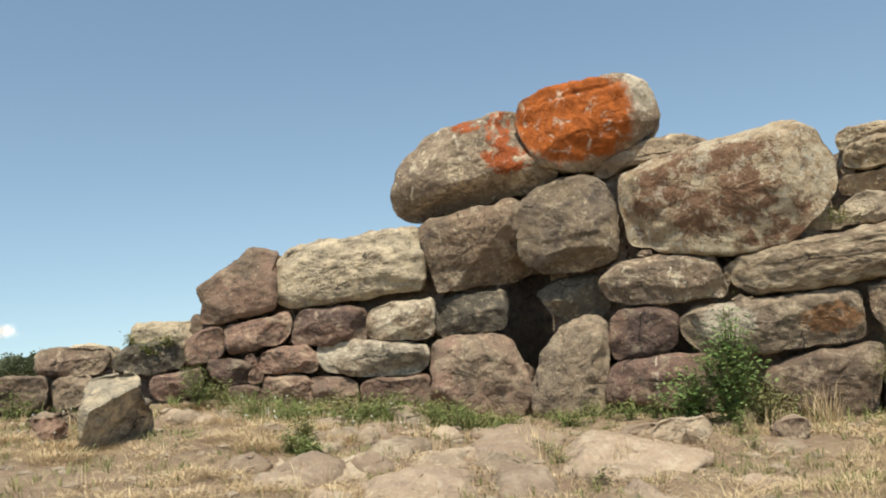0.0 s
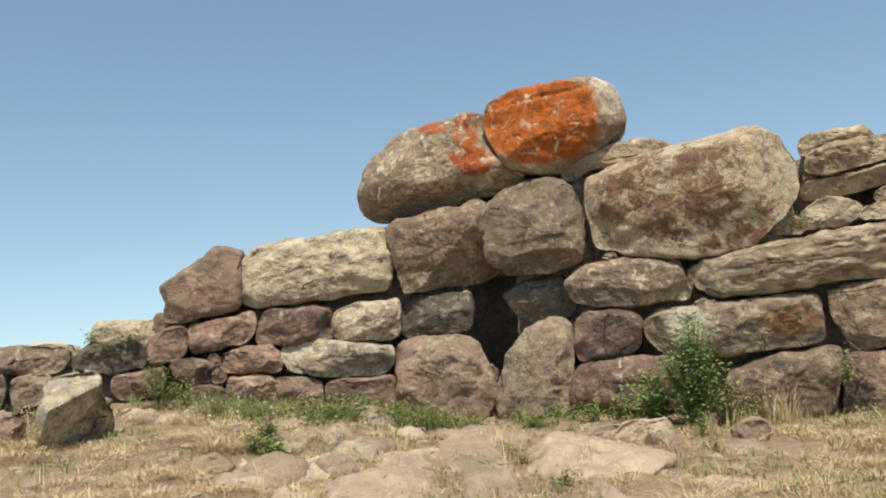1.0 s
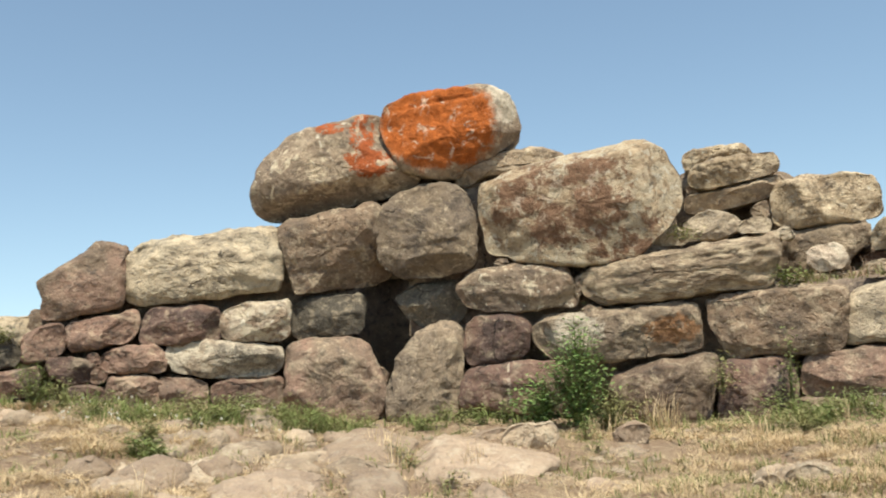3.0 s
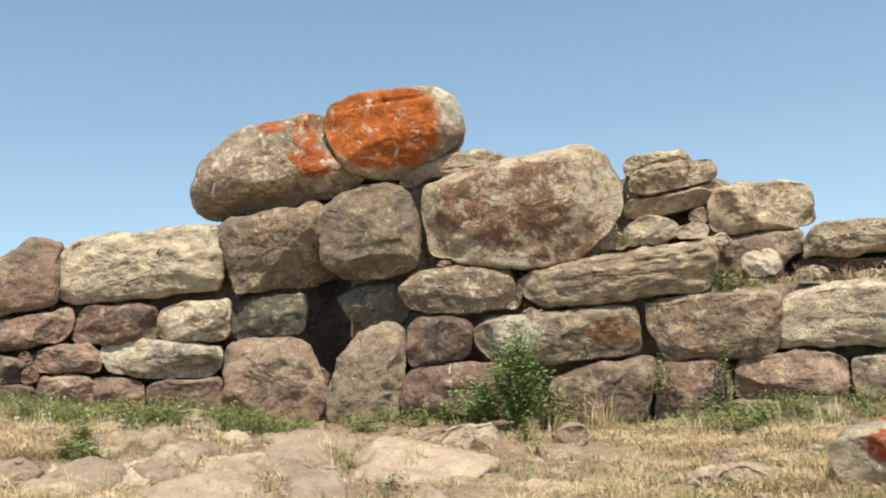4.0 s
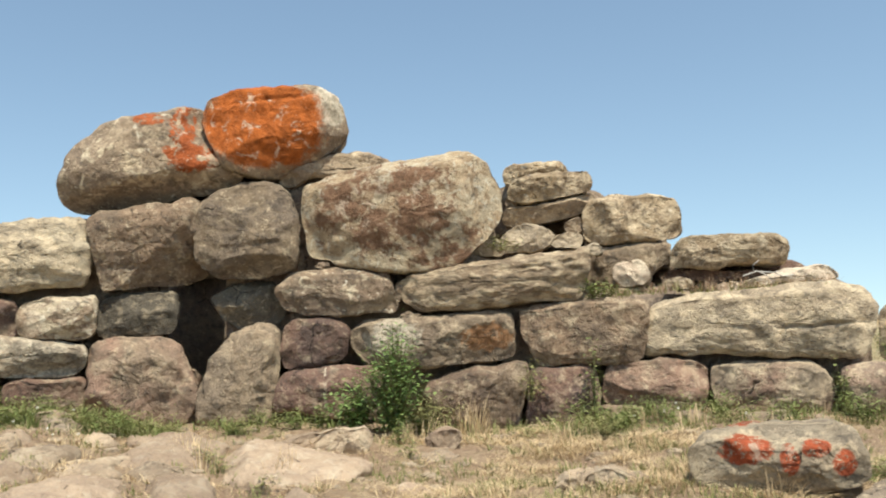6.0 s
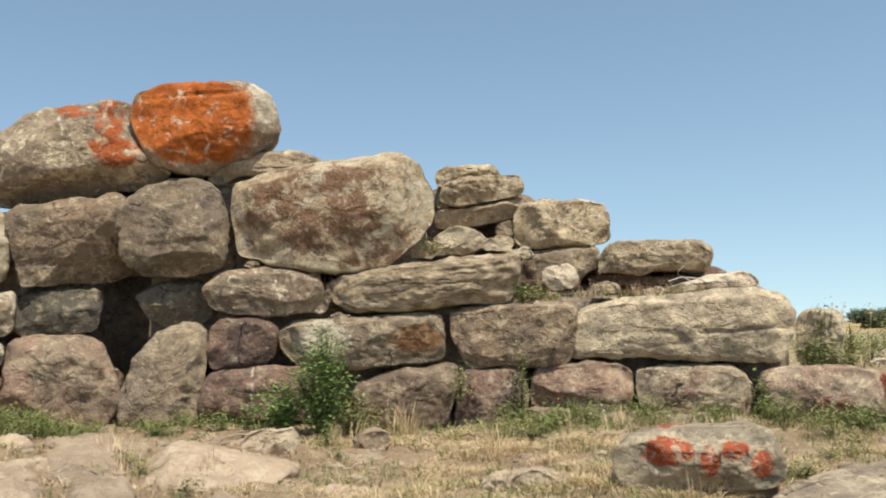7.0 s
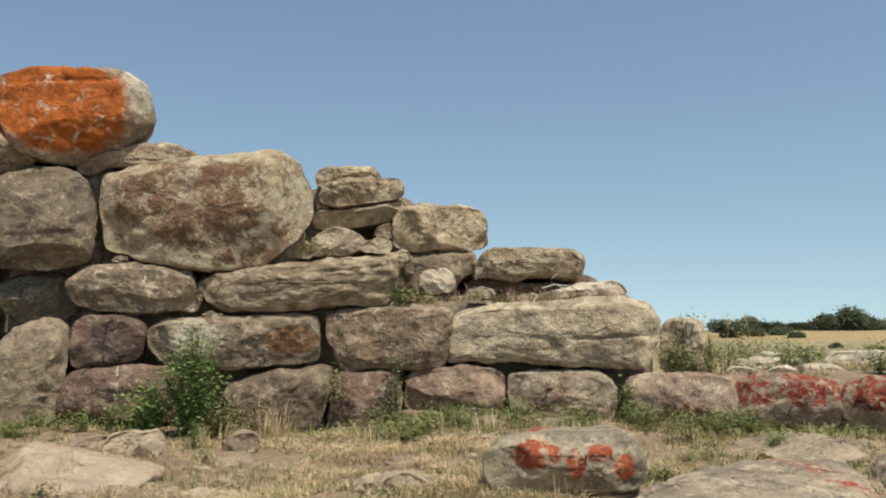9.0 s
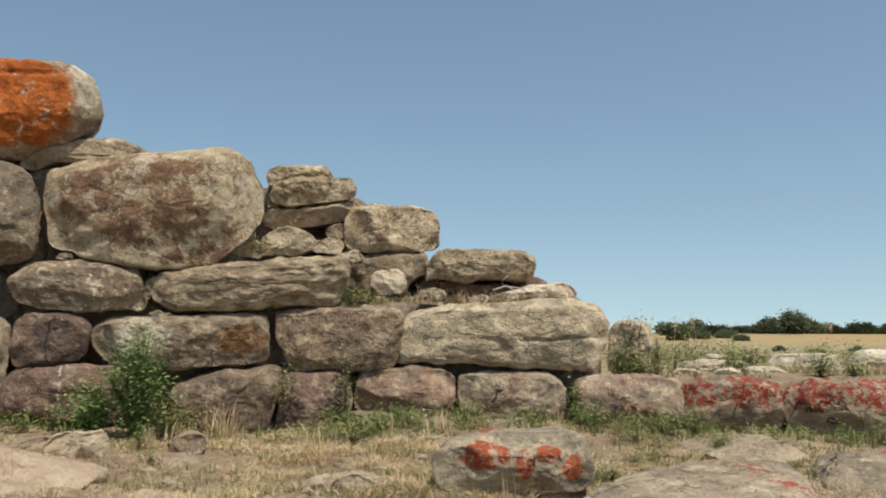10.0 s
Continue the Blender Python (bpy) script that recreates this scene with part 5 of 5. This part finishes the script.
# plants past the wall's end and on its ledge
for a, far, z, height, spread, leaves, mt in ((30.2, 1.2, 0.55, 0.62, 0.3, 500, GREEN), (31.6, 1.6, 0.45, 0.5, 0.35, 450, OLIVE), (33.4, 2.6, 0.25, 0.45, 0.4, 400, OLIVE),
                                              (36.6, 3.0, 0.3, 0.5, 0.4, 500, GREEN), (41.2, 4.5, 0.2, 0.45, 0.5, 450, GREEN), (13.3, 0.25, 1.42, 0.22, 0.22, 300, GREEN),
                                              (14.2, 0.3, 1.42, 0.15, 0.2, 200, OLIVE), (13.1, -0.12, 0.2, 0.75, 0.10, 260, GREEN), (9.2, -0.14, 0.35, 0.5, 0.18, 260, OLIVE), (27.3, -0.1, 0.2, 0.6, 0.1, 200, GREEN),
                                              (31.0, 0.9, 0.5, 0.75, 0.25, 420, OLIVE), (32.4, 1.4, 0.4, 0.6, 0.3, 380, OLIVE), (34.2, 4.0, 0.2, 0.7, 0.5, 500, OLIVE), (35.6, 6.5, 0.1, 0.6, 0.7, 300, OLIVE),
                                              (38.2, 9.0, 0.05, 0.6, 0.8, 300, OLIVE), (33.0, 12.0, 0.0, 0.7, 1.0, 350, OLIVE), (43.0, 8.0, 0.05, 0.7, 0.8, 320, GREEN), (40.0, 14.0, 0.0, 0.8, 1.3, 400, OLIVE),
                                              (36.8, 20.0, 0.0, 0.9, 1.5, 400, GREEN), (44.5, 16.0, 0.0, 0.8, 1.4, 400, OLIVE), (7.6, 0.35, 2.0, 0.16, 0.25, 200, OLIVE), (-35.6, 0.3, 1.34, 0.12, 0.14, 160, OLIVE), (-34.4, 0.2, 1.20, 0.2, 0.16, 220, GREEN), (-33.4, 0.25, 1.28, 0.16, 0.16, 160, OLIVE),
                                              (30.2, 0.5, 0.62, 0.46, 0.17, 420, GREEN), (31.3, 0.5, 0.6, 0.42, 0.2, 380, OLIVE), (30.8, 0.45, 0.6, 0.3, 0.22, 340, GREEN), (32.2, 0.5, 0.58, 0.3, 0.2, 300, OLIVE)):
    k += 1
    x, y = polar(a, wall_far(a) + far)
    if a > 29.5 and far > 0.8:
        z = ground_z(x, y)
    tagged(weed(x, y, height, spread, leaves, 0.04, mt, k, z), "wild plant growing among the stones", "plant", "plants among the stones")

# dry grass on the ledge and on the pasture behind
ledge = []
for _ in range(520):
    a = rng.uniform(12.8, 27.5)
    x, y = polar(a, wall_far(a) + rng.uniform(0.25, 1.0))
    ledge.append((x, y, rng.uniform(0.5, 1.1)))
clump = [(*polar(a, wall_far(a) - d), s) for a, d, s in ((5.0, 0.35, 1.6), (5.3, 0.3, 1.8), (5.7, 0.35, 1.5), (6.1, 0.4, 1.3), (-12.0, 2.0, 1.1), (-11.6, 2.1, 1.2), (-6.6, 2.9, 1.1),
                                                           (3.4, 0.9, 1.2), (1.8, 1.1, 1.2), (1.4, 1.3, 1.0), (-11.0, 2.6, 1.0), (16.0, 0.9, 1.0), (11.4, 1.4, 1.1), (19.0, 1.0, 1.0))]
clump = [(x + rng.gauss(0, 0.06), y + rng.gauss(0, 0.06), s) for x, y, s in clump for _ in range(3)]
blades("dry_grass_clumps", clump, STRAW, "clumps of tall bleached dry grass", "grass", 0.24, 0.004, 9, 0.45)
blades("ledge_grass", ledge[::3], RUST, "dry reddish grass on the wall's ledge", "grass", 0.19, 0.003, 5, 0.9, rise=1.29)
blades("ledge_weeds", ledge[::4], OLIVE, "olive weeds among the ledge grass", "grass", 0.13, 0.005, 6, 0.8, rise=1.27)
past = []
for _ in range(9000):
    a = rng.uniform(29.0, 48.0)
    r = wall_far(a) + 1.3 + 55 * rng.random() ** 2.0
    x, y = polar(a, r)
    if patchy(x, y, 2.0, 0.1) > rng.random():
        past.append((x, y, rng.uniform(0.5, 1.3) * (1 + (r - 10) / 50)))
blades("pasture_grass", past[::2], OLIVE, "rough olive pasture grass beyond the wall", "grass", 0.13, 0.006, 6, 1.0)
blades("pasture_straw", past, STRAW, "bleached stalks in the pasture", "grass", 0.15, 0.005, 5, 0.9)


for a, far, height, spread in ((37.0, 15.0, 0.6, 1.0), (38.6, 19.0, 0.8, 1.4), (40.0, 22.0, 0.7, 1.6), (41.6, 20.0, 0.6, 1.5), (42.8, 24.0, 0.8, 1.6), (44.2, 22.0, 0.7, 1.5), (45.8, 26.0, 0.9, 1.6),
                               (36.0, 28.0, 0.7, 1.8), (34.6, 34.0, 0.8, 2.0), (33.0, 30.0, 0.7, 1.8), (36.9, 2.4, 0.42, 0.3), (37.6, 2.8, 0.36, 0.3), (41.6, 2.2, 0.4, 0.35), (43.4, 2.8, 0.4, 0.35)):
    k += 1
    x, y = polar(a, wall_far(a) + far)
    tagged(weed(x, y, height, spread, 420, 0.045 * (1 + far / 16), (OLIVE, TREELEAF, GREEN)[k % 3], k), "dark low shrub in the rough pasture", "shrub", "pasture shrubs")


def dry_stalk(a, far, height, seed):
    """A tall dry stalk with a seed head."""
    r = random.Random(seed)
    x, y = polar(a, wall_far(a) + far)
    top = new("dry_stalk")
    top.location = (x, y, ground_z(x, y) - 0.02)
    dx, dy = r.uniform(-0.1, 0.1), r.uniform(-0.05, 0.05)
    v, f = [], []
    for i in range(5):
        t = i / 4
        w = 0.007 * (1.2 - t)
        c = Vector((dx * t * t, dy * t * t, height * t))
        v += [c + Vector((w, 0, 0)), c + Vector((-w * 0.5, w * 0.87, 0)), c + Vector((-w * 0.5, -w * 0.87, 0))]
    for i in range(4):
        f += [(i * 3 + q, i * 3 + (q + 1) % 3, i * 3 + 3 + (q + 1) % 3, i * 3 + 3 + q) for q in range(3)]
    stem = new("stem", add_mesh("stem", v, f, STRAW))
    stem.parent = top
    hv, hf = [], []
    for i in range(26):
        p = Vector((dx, dy, height)) + Vector((r.gauss(0, 0.018), r.gauss(0, 0.018), r.gauss(0, 0.05)))
        d = Vector((r.gauss(0, 1), r.gauss(0, 1), r.gauss(0.6, 1))).normalized() * 0.04
        s = d.orthogonal().normalized() * 0.006
        b0 = len(hv)
        hv += [p - s, p + s, p + d]
        hf.append((b0, b0 + 1, b0 + 2))
    head = new("seed_head", add_mesh("seed_head", hv, hf, STRAW, False))
    head.parent = top
    head["kind"] = "stuff"
    return tagged(top, "tall dry stalk with a pale seed head", "plant", "dry stalks")


for i, (a, far, height) in enumerate(((33.3, 1.5, 0.62), (34.9, 1.8, 0.70), (31.8, 1.0, 0.66), (42.4, 2.0, 0.66), (29.9, 0.7, 0.62), (38.0, 2.2, 0.4))):
    dry_stalk(a, far, height, i)


# a bare dry twig caught on the ledge
twig = tagged(new("dry_twig"), "bleached bare twig lying on the wall's ledge", "twig")
twig.location = (3.62, 8.84, 1.58)
for path in (((3.62, 8.84, 1.58), (3.74, 8.79, 1.62), (3.9, 8.72, 1.6), (4.03, 8.66, 1.63)),
             ((3.72, 8.8, 1.61), (3.71, 8.8, 1.68), (3.77, 8.78, 1.73)),
             ((3.9, 8.72, 1.6), (3.96, 8.69, 1.56), (4.05, 8.65, 1.57)),
             ((3.76, 8.78, 1.62), (3.85, 8.74, 1.56), (3.89, 8.72, 1.49))):
    tv, tf = [], []
    for i, p in enumerate(path):
        w = 0.009 - 0.0016 * i
        c = Vector(p) - twig.location
        tv += [c + Vector((0, -w, 0)), c + Vector((0, 0.5 * w, 0.87 * w)), c + Vector((0, 0.5 * w, -0.87 * w))]
    for i in range(len(path) - 1):
        tf += [(i * 3 + q, i * 3 + (q + 1) % 3, i * 3 + 3 + (q + 1) % 3, i * 3 + 3 + q) for q in range(3)]
    part = new("branch", add_mesh("branch", tv, tf, DEADWOOD))
    part.parent = twig


def flowers():
    verts, faces = [], []
    spots = along_foot(45, -33, -16, 0.2, 1.6) + along_foot(14, -46, -33, 0.3, 2.2) + along_foot(8, 10, 40, 0.2, 1.0)
    for x, y, s in spots:
        z = ground_z(x, y) + rng.uniform(0.05, 0.14)
        for q in range(5):
            t = q * 2 * math.pi / 5
            u, w = 0.010 * math.cos(t), 0.010 * math.sin(t)
            b = len(verts)
            verts += [(x, y, z), (x + u - w * 0.5, y + w * 0.3, z + w + u * 0.5), (x + u * 1.4, y + 0.004, z + w * 1.4), (x + u + w * 0.5, y - w * 0.3, z + w - u * 0.5)]
            faces.append((b, b + 1, b + 2, b + 3))
    tagged(new("white_flowers", add_mesh("white_flowers", verts, faces, PETAL, False)), "tiny white wild flowers in the grass", "flowers", kind="stuff")


flowers()


# ================= a small cloud low over the plain =================
def cloud():
    """A thin veil of vapour a kilometre off, denser in the middle."""
    m = Nodes("cloud_white", 1.0)
    c = m.t.nodes.new("ShaderNodeTexCoord").outputs["Object"]
    sep = m.t.nodes.new("ShaderNodeSeparateXYZ")
    m.link(c, sep.inputs[0])
    d = m.math("SQRT", m.math("ADD", m.math("POWER", m.math("DIVIDE", sep.outputs[0], 26.0), 2.0), m.math("POWER", m.math("DIVIDE", sep.outputs[2], 10.0), 2.0)))
    d = m.math("ADD", d, m.math("MULTIPLY", m.math("SUBTRACT", m.noise(c, 0.09, 6, 0.6), 0.5), 1.1))
    clear = m.node("ShaderNodeBsdfTransparent")
    mixer = m.t.nodes.new("ShaderNodeMixShader")
    m.link(m.step(d, 0.1, 0.95, 0.0, 1.0), mixer.inputs[0])
    m.link(m.bsdf.outputs[0], mixer.inputs[1])
    m.link(clear.outputs[0], mixer.inputs[2])
    m.link(mixer.outputs[0], m.t.nodes["Material Output"].inputs["Surface"])
    m.bsdf.inputs["Base Color"].default_value = (0.95, 0.96, 0.97, 1.0)
    n = 24
    verts = [(60 * (i / n - 0.5) * 1.2, 3 * math.sin(i), 30 * (k / n - 0.5)) for k in range(n + 1) for i in range(n + 1)]
    faces = [(k * (n + 1) + i, k * (n + 1) + i + 1, (k + 1) * (n + 1) + i + 1, (k + 1) * (n + 1) + i) for k in range(n) for i in range(n)]
    ob = new("cloud", add_mesh("cloud", verts, faces, m.mat))
    x, y = polar(-42.6, 1000.0)
    ob.matrix_world = pose(x, y, 45.0, 0, 0, 42)
    tagged(ob, "small white cloud low over the horizon", "cloud", kind="structure")


cloud()


# ================= far trees =================
def tree_model(height, width, seed):
    """Trunk with limbs and a crown of leaf clumps."""
    r = random.Random(seed)
    top = new("tree")
    tv, tf = [], []

    def limb(p, q, w0, w1):
        b = len(tv)
        for c, w in ((p, w0), (p.lerp(q, 0.5), (w0 + w1) / 2), (q, w1)):
            tv.extend(c + Vector((w * math.cos(i * math.pi / 3), w * math.sin(i * math.pi / 3), 0)) for i in range(6))
        for s in range(2):
            tf.extend((b + s * 6 + i, b + s * 6 + (i + 1) % 6, b + s * 6 + 6 + (i + 1) % 6, b + s * 6 + 6 + i) for i in range(6))

    limb(Vector((0, 0, -0.3)), Vector((0, 0, height * 0.45)), height * 0.04, height * 0.025)
    ends = []
    for _ in range(8):
        a = r.uniform(0, 2 * math.pi)
        q = Vector((width * 0.32 * math.cos(a), width * 0.32 * math.sin(a), height * r.uniform(0.5, 0.85)))
        limb(Vector((0, 0, height * r.uniform(0.2, 0.42))), q, height * 0.018, height * 0.006)
        ends.append(q)
    lv, lf = [], []
    for _ in range(80):
        a, c = r.uniform(0, 2 * math.pi), r.uniform(-0.9, 1.0)
        rad = math.sqrt(max(0.05, 1 - c * c)) * r.uniform(0.5, 1.0)
        mid = Vector((0.5 * width * rad * math.cos(a), 0.5 * width * rad * math.sin(a), height * (0.57 + 0.36 * c)))
        for _ in range(42):
            p = mid + Vector((r.gauss(0, 1), r.gauss(0, 1), r.gauss(0, 1))) * 0.09 * width
            d = Vector((r.gauss(0, 1), r.gauss(0, 1), r.gauss(0, 1))).normalized()
            s = d.orthogonal().normalized()
            ln = 0.08 * width * r.uniform(0.6, 1.4)
            b = len(lv)
            lv += [p, p + d * ln * 0.5 + s * ln * 0.4, p + d * ln, p + d * ln * 0.5 - s * ln * 0.4]
            lf.append((b, b + 1, b + 2, b + 3))
    for nm, v, f, mt in (("trunk", tv, tf, BARK), ("crown", lv, lf, TREELEAF)):
        ob = new(nm, add_mesh(nm, v, f, mt, False))
        ob.parent = top
    return tagged(top, "distant dark green tree on the plain", "tree", "far trees")


def put_tree(model, a, far, scale):
    x, y = polar(a, far)
    return copy_thing(model, pose(x, y, ground_z(x, y) - 0.2, 0, 0, rng.uniform(0, 360)) @ Matrix.Diagonal((scale, scale, scale, 1)))


round_tree = tree_model(4.6, 5.6, 2)
x0, y0 = polar(40.3, 200.0)
round_tree.matrix_world = pose(x0, y0, ground_z(x0, y0))
models = [tree_model(1.7, 5.0, 7), tree_model(2.3, 4.4, 8)]
for i, (m0, a0) in enumerate(zip(models, (33.2, 34.6))):
    x0, y0 = polar(a0, 170.0 + 20 * i)
    m0.matrix_world = pose(x0, y0, ground_z(x0, y0))
    tagged(m0, "low dark bushy tree in a far hedge")
a = 33.8
while a < 47:
    m0 = rng.choice(models)
    gap = 1.15 if a < 38.2 else 0.6
    put_tree(m0, a, rng.uniform(215, 300), rng.uniform(0.6, 1.35))
    a += gap * rng.uniform(0.6, 1.3)
a = -46.0
while a < -39.0:
    m0 = rng.choice(models)
    put_tree(m0, a, rng.uniform(120, 170), rng.uniform(0.8, 1.15))
    a += 0.55
for a, far, size in ((33.6, 120, 0.5), (34.3, 150, 0.8), (35.0, 130, 0.55), (35.8, 160, 0.9), (36.5, 140, 0.6), (37.3, 120, 0.4), (39.4, 70, 0.2), (41.5, 65, 0.2), (43.6, 70, 0.22)):
    put_tree(rng.choice(models), a, far, size)
